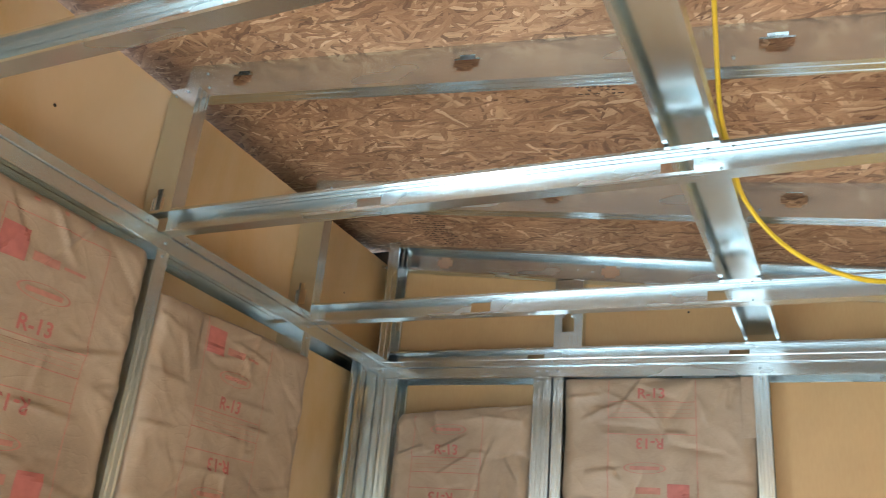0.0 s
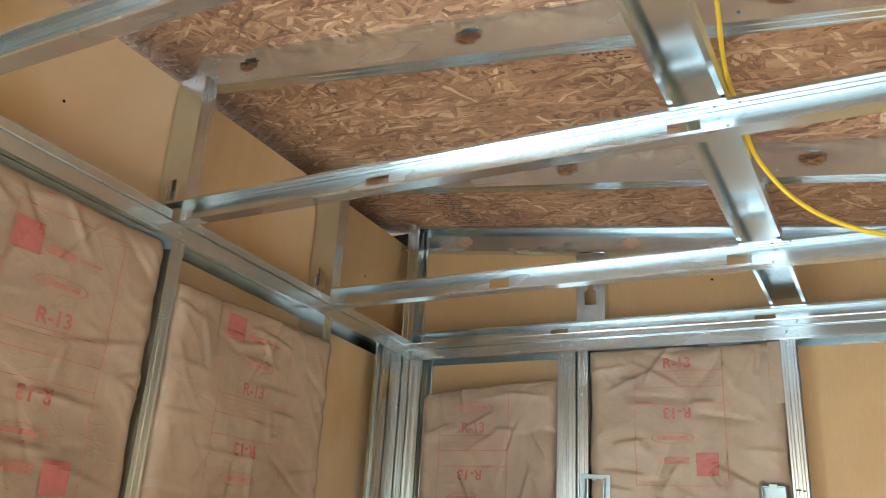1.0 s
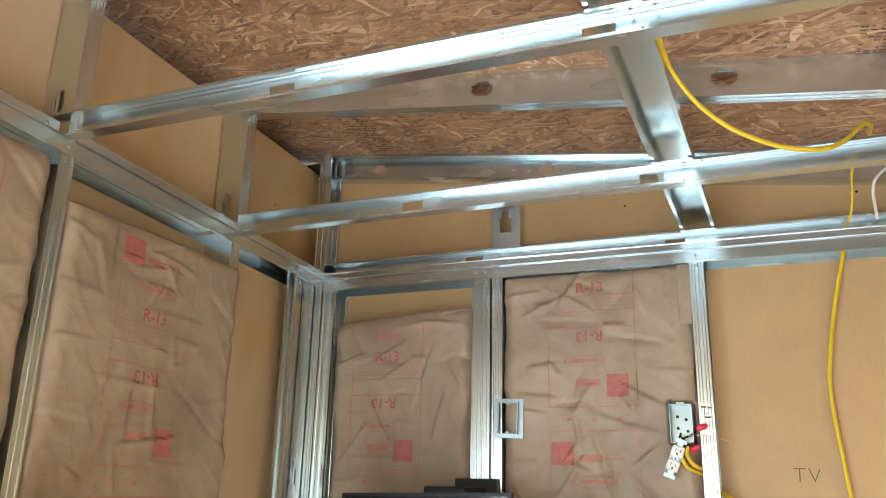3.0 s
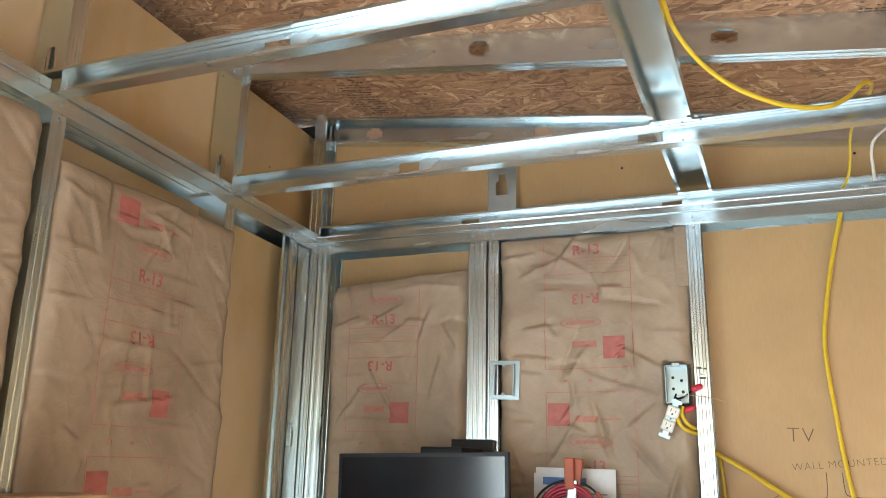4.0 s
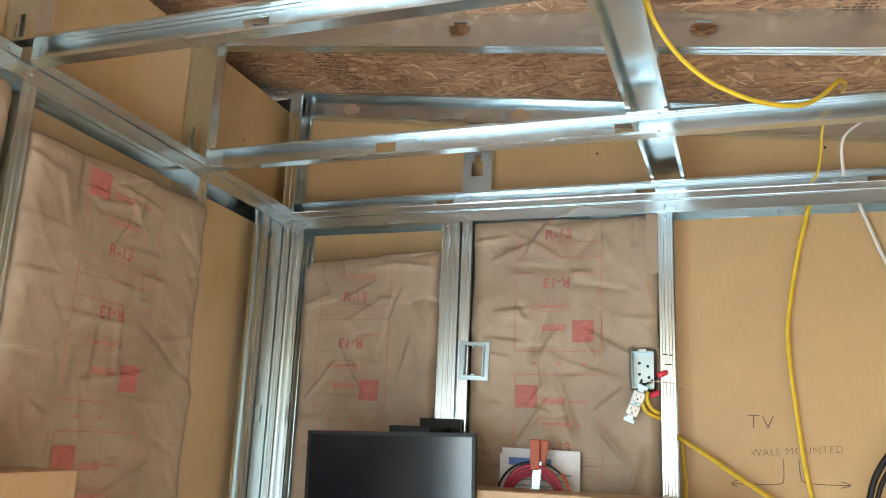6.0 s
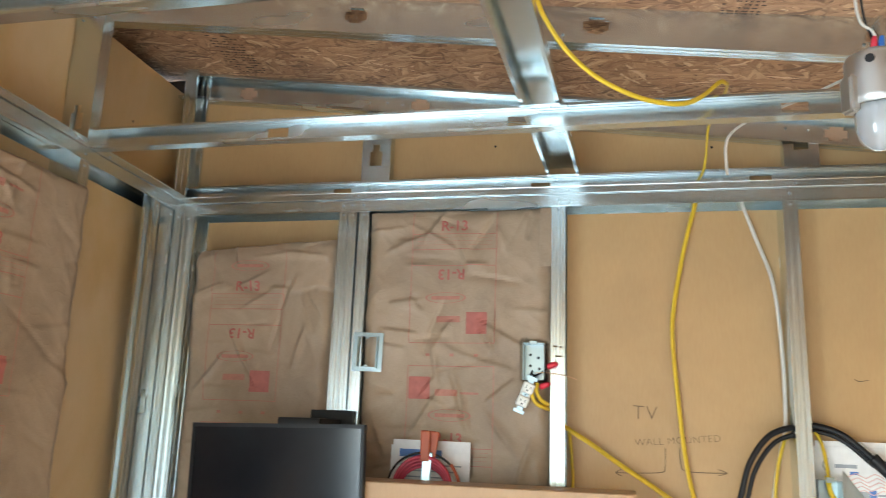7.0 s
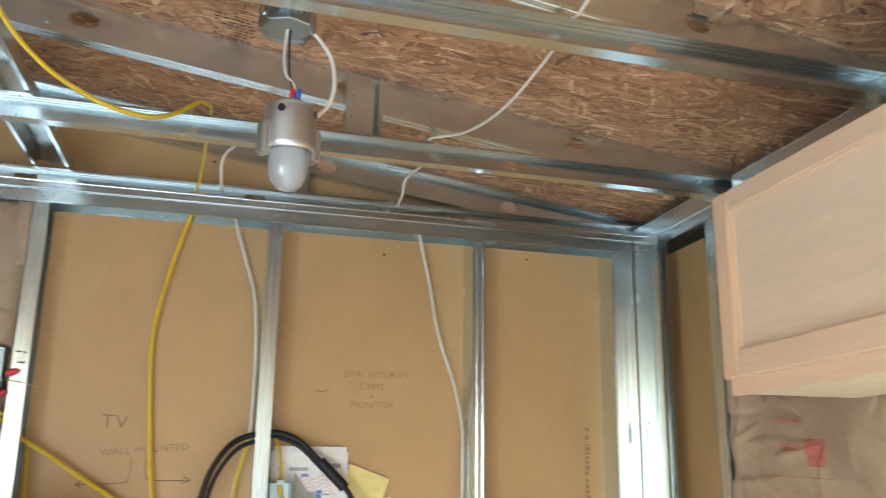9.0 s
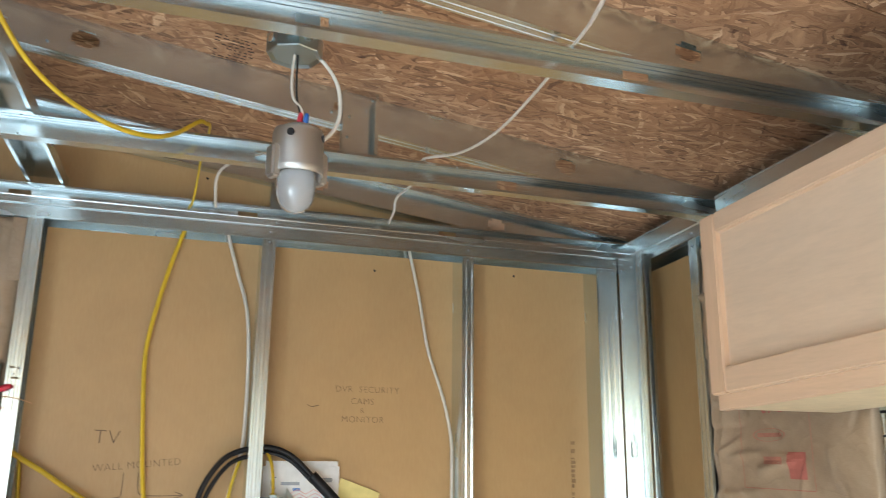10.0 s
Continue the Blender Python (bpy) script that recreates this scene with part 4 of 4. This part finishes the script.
wi = thing("outlet_wires", "loose wires with red wire nuts beside the outlet box", "wires")
for c, r in (((-0.020, YB - 0.012, 1.957), 35), ((-0.040, YB - 0.010, 1.903), 20)):
    b = lathe([(0.004, 0.022), (0.0075, 0.014), (0.0085, -0.004), (0.005, -0.008)], 10)
    o = part("wire_nut", b, REDNUT, wi, smooth=True)
    o.matrix_world = pose(*c, 30, 65, r)
part("black_wire", tube([(-0.075, YB + 0.02, 1.94), (-0.062, YB - 0.004, 1.932), (-0.045, YB - 0.012, 1.938), (-0.028, YB - 0.012, 1.950)], 0.0022, 6), BLACK, wi, smooth=True)
part("black_wire", tube([(-0.07, YB + 0.01, 1.945), (-0.072, YB - 0.012, 1.930), (-0.058, YB - 0.016, 1.925), (-0.047, YB - 0.012, 1.910)], 0.0022, 6), BLACK, wi, smooth=True)
part("copper_wire", tube([(-0.06, YB - 0.012, 1.938), (-0.02, YB - 0.018, 1.938), (0.02, YB - 0.02, 1.932), (0.052, YB - 0.02, 1.922)], 0.0011, 6), COPPER, wi, smooth=True)
part("yellow_lead", tube([(-0.062, YB - 0.020, 1.905), (-0.066, YB - 0.026, 1.880), (-0.054, YB - 0.024, 1.856), (-0.034, YB - 0.012, 1.846), (-0.021, YB + 0.012, 1.842)], 0.0055, 8), YELLOW, wi, smooth=True)
part("yellow_lead", tube([(-0.052, YB - 0.020, 1.910), (-0.054, YB - 0.024, 1.890), (-0.044, YB - 0.022, 1.868), (-0.030, YB - 0.012, 1.858), (-0.021, YB + 0.012, 1.855)], 0.0055, 8), YELLOW, wi, smooth=True)

# flat ring bracket on the double stud
rg = thing("mud_ring", "zinc single-gang plaster ring on the studs", "box ring", at=pose(-0.541, YB - 0.004, 1.989, 0, 1.5, 0))
b = bmesh.new()
def frame_ring(bm, a, b2, c, d, y0, y1):
    for x0, x1, z0, z1 in ((-a, -c, -b2, b2), (c, a, -b2, b2), (-c, c, -b2, -d), (-c, c, d, b2)):
        box(bm, x0, x1, y0, y1, z0, z1)
frame_ring(b, 0.044, 0.055, 0.028, 0.043, 0.0, 0.0018)
part("plate", b, BOXSTEEL, rg)
b = bmesh.new()
frame_ring(b, 0.0305, 0.0455, 0.0280, 0.0430, -0.012, 0.0)
part("collar", b, BOXSTEEL, rg)
for s in (-1, 1):
    part("screw_tab", soft_box(-0.005, 0.005, -0.012, -0.0105, s * 0.041 - 0.004, s * 0.041 + 0.004, 0.0005, 1), BOXSTEEL, rg)

# monitor on a wall mount
mon = thing("monitor", "black flat-screen monitor on a wall mount", "monitor", at=pose(-0.69, 2.43, 1.779, 0, -1.2, 0))
W, Hh = 0.470, 0.285
b = bmesh.new()
frame_ring(b, W / 2, Hh / 2, W / 2 - 0.009, Hh / 2 - 0.010, -0.008, 0.012)
bmesh.ops.translate(b, verts=b.verts, vec=(0, 0, -Hh / 2))
part("bezel", b, BLACK, mon, "black plastic bezel")
part("screen", boxes((-W / 2 + 0.008, W / 2 - 0.008, -0.006, 0.004, -Hh + 0.009, -0.009)), SCREEN, mon, "dark glossy screen")
part("back_shell", soft_box(-W / 2 + 0.01, W / 2 - 0.01, 0.011, 0.035, -Hh + 0.01, -0.01, 0.01, 3), BLACK, mon)
part("back_hub", soft_box(-0.10, 0.12, 0.03, 0.06, -0.2, -0.012, 0.008, 2), BLACK, mon)
mnt = thing("wall_mount", "black steel monitor mount fixed to the double stud", "wall mount")
part("wall_plate", soft_box(-0.693, -0.570, 2.655, 2.676, 1.62, 1.822, 0.003, 2), BLACK, mnt)
part("arm", soft_box(-0.72, -0.60, 2.49, 2.66, 1.765, 1.797, 0.006, 2), BLACK, mnt)

# mounted sheets, spring clamp with coiled red lead
pp = thing("paper_sheet", "white printed sheets pinned over the kraft paper", "paper", at=pose(-0.340, YB - 0.020, 1.612, 0, 0.6, 0))
part("sheet", soft_box(-0.108, 0.108, 0.0, 0.0014, -0.14, 0.137, 0.0004, 1), PAPER, pp)
b = soft_box(-0.114, 0.09, 0.003, 0.0042, -0.14, 0.122, 0.0004, 1)
part("sheet", b, PAPER, pp)
part("printed_band", boxes((-0.088, 0.03, -0.0009, -0.0003, 0.092, 0.112)), BLUEINK, pp)
for k in range(5):
    part("printed_bar", boxes((-0.085 + 0.01 * (k % 2), 0.085 - 0.02 * (k % 3), -0.0009, -0.0003, 0.070 - 0.016 * k, 0.074 - 0.016 * k)), GREYINK, pp)
cl = thing("spring_clamp", "steel spring clamp with orange grips holding coiled leads", "clamp", at=pose(-0.334, 2.60, 1.70, 0, 4, 0))
for s in (-1, 1):
    b = soft_box(-0.013, 0.013, -0.004, 0.004, -0.005, 0.075, 0.004, 2)
    bmesh.ops.transform(b, matrix=Matrix.Translation((s * 0.006, s * 0.007, 0)) @ Matrix.Rotation(s * 0.07, 4, "Y"), verts=b.verts)
    part("grip", b, ORANGE, cl, "orange rubber grip")
part("jaw", soft_box(-0.013, 0.013, -0.007, 0.001, -0.115, 0.02, 0.003, 2), BOXSTEEL, cl)
part("jaw", soft_box(-0.011, 0.011, 0.006, 0.012, -0.10, 0.02, 0.003, 2), BOXSTEEL, cl)
part("rivet", lathe([(0.004, -0.002), (0.004, 0.002)], 10), BLACK, cl).matrix_basis = pose(0, -0.008, -0.09, 90, 0, 0)
co = thing("coiled_lead", "coil of red and black test lead hung on the clamp", "cable")
for k, (r, mt, rr) in enumerate(((0.078, REDHOSE, 0.0055), (0.070, REDHOSE, 0.0055), (0.062, REDHOSE, 0.005), (0.088, BLACK, 0.003), (0.055, REDHOSE, 0.005))):
    pts = [(-0.345 + r * math.cos(a) * (1 + 0.04 * k), 2.607 + 0.004 * k - 0.012, 1.625 + r * math.sin(a) * 1.05) for a in (2 * math.pi * q / 18 for q in range(19))]
    part("coil", tube(pts, rr, 8, 4), mt, co, smooth=True)
part("tail", tube([(-0.27, 2.60, 1.69), (-0.255, 2.60, 1.665), (-0.245, 2.605, 1.63), (-0.24, 2.61, 1.58), (-0.25, 2.61, 1.5)], 0.0045, 8), ORANGE, co, "orange lead", smooth=True)

# cardboard
cb = thing("cardboard_box", "brown cardboard carton in front of the end wall", "box")
part("carton", soft_box(-0.55, 0.20, 2.46, 2.60, 1.15, 1.648, 0.003, 2), CARD, cb)
part("flap", soft_box(-0.545, 0.195, 2.452, 2.458, 1.53, 1.646, 0.001, 1), CARD, cb)
c2 = thing("cardboard_box", "brown cardboard carton against the kraft batts", "box")
part("carton", soft_box(-1.14, -1.02, 1.20, 1.70, 1.2, 1.684, 0.003, 2), CARD, c2)
st1 = thing("storage_shelf", "plain wooden shelf carrying cartons along the end wall", "shelf")
part("shelf_board", boxes((-1.1, 0.6, 2.30, 2.66, 1.125, 1.149)), FLOORM, st1)
for x in (-1.06, 0.56):
    for y in (2.33, 2.63):
        part("leg", boxes((x - 0.02, x + 0.02, y - 0.02, y + 0.02, 0.001, 1.124)), FLOORM, st1)
st2 = thing("storage_shelf", "plain wooden shelf carrying a carton along the side wall", "shelf")
part("shelf_board", boxes((-1.145, -0.98, 1.15, 1.75, 1.175, 1.199)), FLOORM, st2)
for x in (-1.12, -1.0):
    for y in (1.18, 1.72):
        part("leg", boxes((x - 0.02, x + 0.02, y - 0.02, y + 0.02, 0.001, 1.174)), FLOORM, st2)

# papers, note and box beside the stud
pb = thing("brochure", "white printed leaflets tucked behind the stud", "paper", at=pose(0.752, YS - 0.020, 1.66, 0, 0, 0))
part("sheet", soft_box(-0.108, 0.108, 0, 0.0014, -0.14, 0.112, 0.0004, 1), PAPER, pb)
part("sheet", soft_box(-0.10, 0.104, 0.003, 0.0042, -0.14, 0.126, 0.0004, 1), PAPER, pb)
arc = [(-0.068 + 0.016 * math.cos(a), -0.0008, 0.066 + 0.016 * math.sin(a)) for a in (1.7, 2.2, 2.8, 3.4, 4.0, 4.5)]
part("printed_arc", tube(arc, 0.0016, 5, 3), GREYINK, pb)
part("printed_bar", boxes((-0.056, -0.004, -0.0008, -0.0003, 0.060, 0.069)), GREYINK, pb)
part("printed_bar", boxes((0.05, 0.088, -0.0008, -0.0003, 0.068, 0.080)), GREYINK, pb)
part("printed_bar", boxes((-0.022, -0.002, -0.0008, -0.0003, 0.044, 0.052)), BLUEINK, pb)
for k in range(5):
    web = [(-0.03 + 0.022 * q + 0.004 * k, -0.0007, 0.036 - 0.010 * k + (0.012 if q % 2 else 0.0)) for q in range(5)]
    part("printed_line", tube(web, 0.0011, 5, 2), PINKPRINT, pb)
part("printed_patch", boxes((-0.012, 0.020, -0.0008, -0.0003, -0.022, 0.004)), GREYINK, pb)
part("printed_patch", boxes((0.021, 0.037, -0.0008, -0.0003, -0.020, 0.008)), BLUEINK, pb)
part("printed_patch", boxes((0.04, 0.06, -0.0008, -0.0003, -0.006, -0.001)), GREYINK, pb)
bag = bmesh.new()
rows = [[bag.verts.new((0.690 + 0.10 * u + 0.02 * v, YS - 0.035 - 0.010 * math.sin(5 * u + 3 * v), 1.50 + 0.215 * v - 0.13 * u * v)) for u in (i / 8 for i in range(9))] for v in (j / 8 for j in range(9))]
for j in range(8):
    for i in range(8):
        bag.faces.new((rows[j][i], rows[j][i + 1], rows[j + 1][i + 1], rows[j + 1][i]))
bmesh.ops.solidify(bag, geom=bag.faces[:], thickness=0.0012)
tagged(part("plastic_bag", bag, plain("milky_plastic", (0.62, 0.63, 0.58), 0.3, 0, 0.12, 20), smooth=True), "crumpled milky plastic bag behind the stud", "bag")
nt2 = tagged(part("yellow_note", soft_box(-0.062, 0.062, 0, 0.001, -0.062, 0.062, 0.0003, 1), YNOTE), "yellow paper note beside the leaflets", "note")
nt2.matrix_world = pose(0.905, YS - 0.010, 1.66, 0, 20, 0)
wp = tagged(part("paper_scrap", soft_box(-0.04, 0.04, 0, 0.001, -0.04, 0.03, 0.0003, 1), PAPER), "white paper scrap under the note", "paper")
wp.matrix_world = pose(0.955, YS - 0.014, 1.61, 0, -14, 0)
bx = thing("outlet_box", "small zinc switch box on the stud with wires inside", "outlet box", at=pose(0.668, YB + 0.004, 1.64))
for x0, x1, z0, z1 in ((-0.028, -0.0265, -0.05, 0.05), (0.0265, 0.028, -0.05, 0.05), (-0.028, 0.028, 0.0485, 0.05), (-0.028, 0.028, -0.05, -0.0485)):
    part("side_plate", boxes((x0, x1, 0.0, 0.05, z0, z1)), BOXSTEEL, bx)
part("back_plate", boxes((-0.028, 0.028, 0.05, 0.0515, -0.05, 0.05)), BOXSTEEL, bx)
part("ear", soft_box(-0.01, 0.01, -0.0012, 0, 0.045, 0.058, 0.0005, 1), BOXSTEEL, bx)
part("yellow_wire", tube([(0.0, 0.03, 0.06), (0.004, 0.02, 0.02), (0.012, 0.01, 0.0), (0.0, 0.012, -0.02)], 0.006, 8), YELLOW, bx, smooth=True)

# ---- wall cabinet and panel on the low side ----
XC = 1.470
cab = thing("wall_cabinet", "light oak wall cabinet with a framed flat-panel door", "cabinet")
y1, y0, zb, zt = 1.826, 1.066, 1.902, 2.316
part("carcass", boxes((XC + 0.022, XR - 0.002, y0, y1 - 0.001, zb + 0.012, zt)), OAK, cab)
part("bottom_rail", soft_box(XC + 0.002, XC + 0.021, y0, y1, zb, zb + 0.045, 0.002, 2), OAKRAIL, cab)
part("top_rail", soft_box(XC + 0.002, XC + 0.021, y0, y1, zt - 0.03, zt, 0.002, 2), OAKRAIL, cab)
part("underside", boxes((XC + 0.022, XR - 0.002, y0, y1, zb + 0.004, zb + 0.0115)), plain("pale_board", (0.68, 0.58, 0.40), 0.5), cab)
door = part("door_panel", boxes((XC - 0.0035, XC + 0.0005, y0 + 0.05, y1 - 0.045, zb + 0.075, zt - 0.035)), OAK, cab, "flat oak veneer panel")


def rail(name, ya, yb, za, zb2, mat):
    b = boxes((XC - 0.0195, XC + 0.0015, ya, yb, za, zb2))
    bmesh.ops.bevel(b, geom=b.edges[:], offset=0.0035, segments=3, affect="EDGES")
    return part(name, b, mat, door)


OAKSTILE = oak_material("light_oak_stile", (0.69, 0.475, 0.315), (4, 34, 3))
rail("stile", y1 - 0.053, y1 - 0.004, zb + 0.030, zt - 0.002, OAKSTILE)
rail("stile", y0 + 0.004, y0 + 0.057, zb + 0.030, zt - 0.002, OAKSTILE)
rail("rail", y0 + 0.0575, y1 - 0.0535, zb + 0.030, zb + 0.084, OAKRAIL)
rail("rail", y0 + 0.0575, y1 - 0.0535, zt - 0.046, zt - 0.002, OAKRAIL)
for ob in [c for c in bpy.data.objects if c.parent in (cab, door)]:
    for v in ob.data.vertices:                      # hung a little out of level
        v.co.z -= 0.055 * (v.co.y - y1)
PLY = oak_material("orange_plywood", (0.60, 0.40, 0.215), (3, 3, 26))
pn = thing("wood_panel", "light plywood panel fixed to the studs below the cabinet", "panel")
part("board", soft_box(XR - 0.016, XR - 0.002, 0.6, 1.672, 1.0, 1.908, 0.002, 2), PLY, pn)
for v in pn.children[0].data.vertices:
    v.co.z -= 0.055 * (v.co.y - 1.672)
part("knob", lathe([(0.004, 0), (0.007, 0.006), (0.005, 0.012)], 12), STEEL, pn).matrix_basis = pose(XR - 0.016, 1.645, 1.845, 0, -90, 0)

# ---- handwriting on the sheathing ----


def wall_words(text, x, z, size, tilt=0.0):
    ob = text_mesh("handwriting", text, size, PENCIL, 1.1, -0.02)
    ob.matrix_world = axes((x, YS - 0.0012, z), X3, Z3, -Y3) @ pose(0, 0, 0, 0, 0, tilt)
    return tagged(ob, "pencilled words on the tan sheathing", "writing", "wall notes", "structure")


wall_words("TV", 0.229, 1.826, 0.054, -2)
wall_words("WALL MOUNTED", 0.314, 1.764, 0.0265, 5)
for t, x, z in (("DVR  SECURITY", 0.94, 1.985, ), ("CAMS", 0.925, 1.95), ("&", 0.925, 1.926), ("MONITOR", 0.928, 1.897)):
    wall_words(t, x, z, 0.026 if t != "&" else 0.02)


def pencil(points, r=0.0011):
    ob = part("pencil_line", tube([(x, YS - 0.0008, z) for x, z in points], r, 5, 4), PENCIL)
    return tagged(ob, "pencil arrow line on the tan sheathing", "writing", "wall notes", "structure")


pencil([(0.281, 1.752), (0.279, 1.70), (0.268, 1.688), (0.21, 1.684), (0.150, 1.682)])
pencil([(0.165, 1.692), (0.150, 1.682), (0.166, 1.674)])
pencil([(0.318, 1.752), (0.320, 1.71), (0.33, 1.695), (0.38, 1.692), (0.436, 1.694)])
pencil([(0.415, 1.702), (0.436, 1.694), (0.414, 1.686)])
FAINT = plain("faint_brown_print", (0.29, 0.18, 0.09), 0.7, 0, 0.2, 90)
rnd = random.Random(5)
z = 1.853
while z > 1.58:
    tall = rnd.uniform(0.005, 0.013)
    mark = part("printed_mark", boxes((1.611, 1.611 + rnd.uniform(0.009, 0.016), YS - 0.0014, YS - 0.0004, z - tall, z)), FAINT)
    tagged(mark, "unreadable small print running up the tan sheathing", "writing", "sheathing print", "structure")
    z -= tall + rnd.choice((0.004, 0.005, 0.014))
pencil([(0.762, 1.945), (0.775, 1.940), (0.795, 1.944)])

for x, z, wd in ((-0.006, 2.012, 0.012), (0.008, 2.010, 0.006), (0.0, 1.995, 0.002), (0.002, 1.985, 0.016)):
    sc = part("pencil_mark", boxes((x - wd / 2, x + wd / 2, YB - 0.0019, YB - 0.0008, z - 0.002, z + 0.002)), PENCIL)
    tagged(sc, "dark pencil mark on the steel stud", "writing", "stud marks", "structure")
for p in ((0.43, 2.60), (0.95, 2.36), (-0.2, 2.63), (1.42, 2.38)):
    nl = lathe([(0.004, 0), (0.003, 0.001)], 8)
    ob = part("nail_head", nl, BLACK)
    ob.matrix_world = axes((p[0], YS - 0.0004, p[1]), X3, Z3, -Y3)
    tagged(ob, "dark nail head in the sheathing", "nail", "sheathing nails", "structure")
for y, z in ((1.30, 2.66), (1.95, 2.70), (2.5, 2.66)):
    nl = lathe([(0.004, 0), (0.003, 0.001)], 8)
    ob = part("nail_head", nl, BLACK)
    ob.matrix_world = axes((XLS + 0.0004, y, z), Y3, Z3, X3)
    tagged(ob, "dark nail head in the sheathing", "nail", "sheathing nails", "structure")

for z, tall, y, wide in ((1.903, 0.006, 1.698, 0.016), (1.893, 0.012, 1.697, 0.004), (1.854, 0.004, 1.698, 0.015), (1.80, 0.010, 1.700, 0.003), (1.786, 0.006, 1.694, 0.005), (1.772, 0.009, 1.699, 0.003), (1.76, 0.004, 1.694, 0.006)):
    band = part("marker_band", boxes((XR - 0.0008, XR + 0.0004, y - wide, y + wide, z - tall / 2, z + tall / 2)), BLACK)
    tagged(band, "black marker line drawn on the steel stud", "writing", "stud marks", "structure")
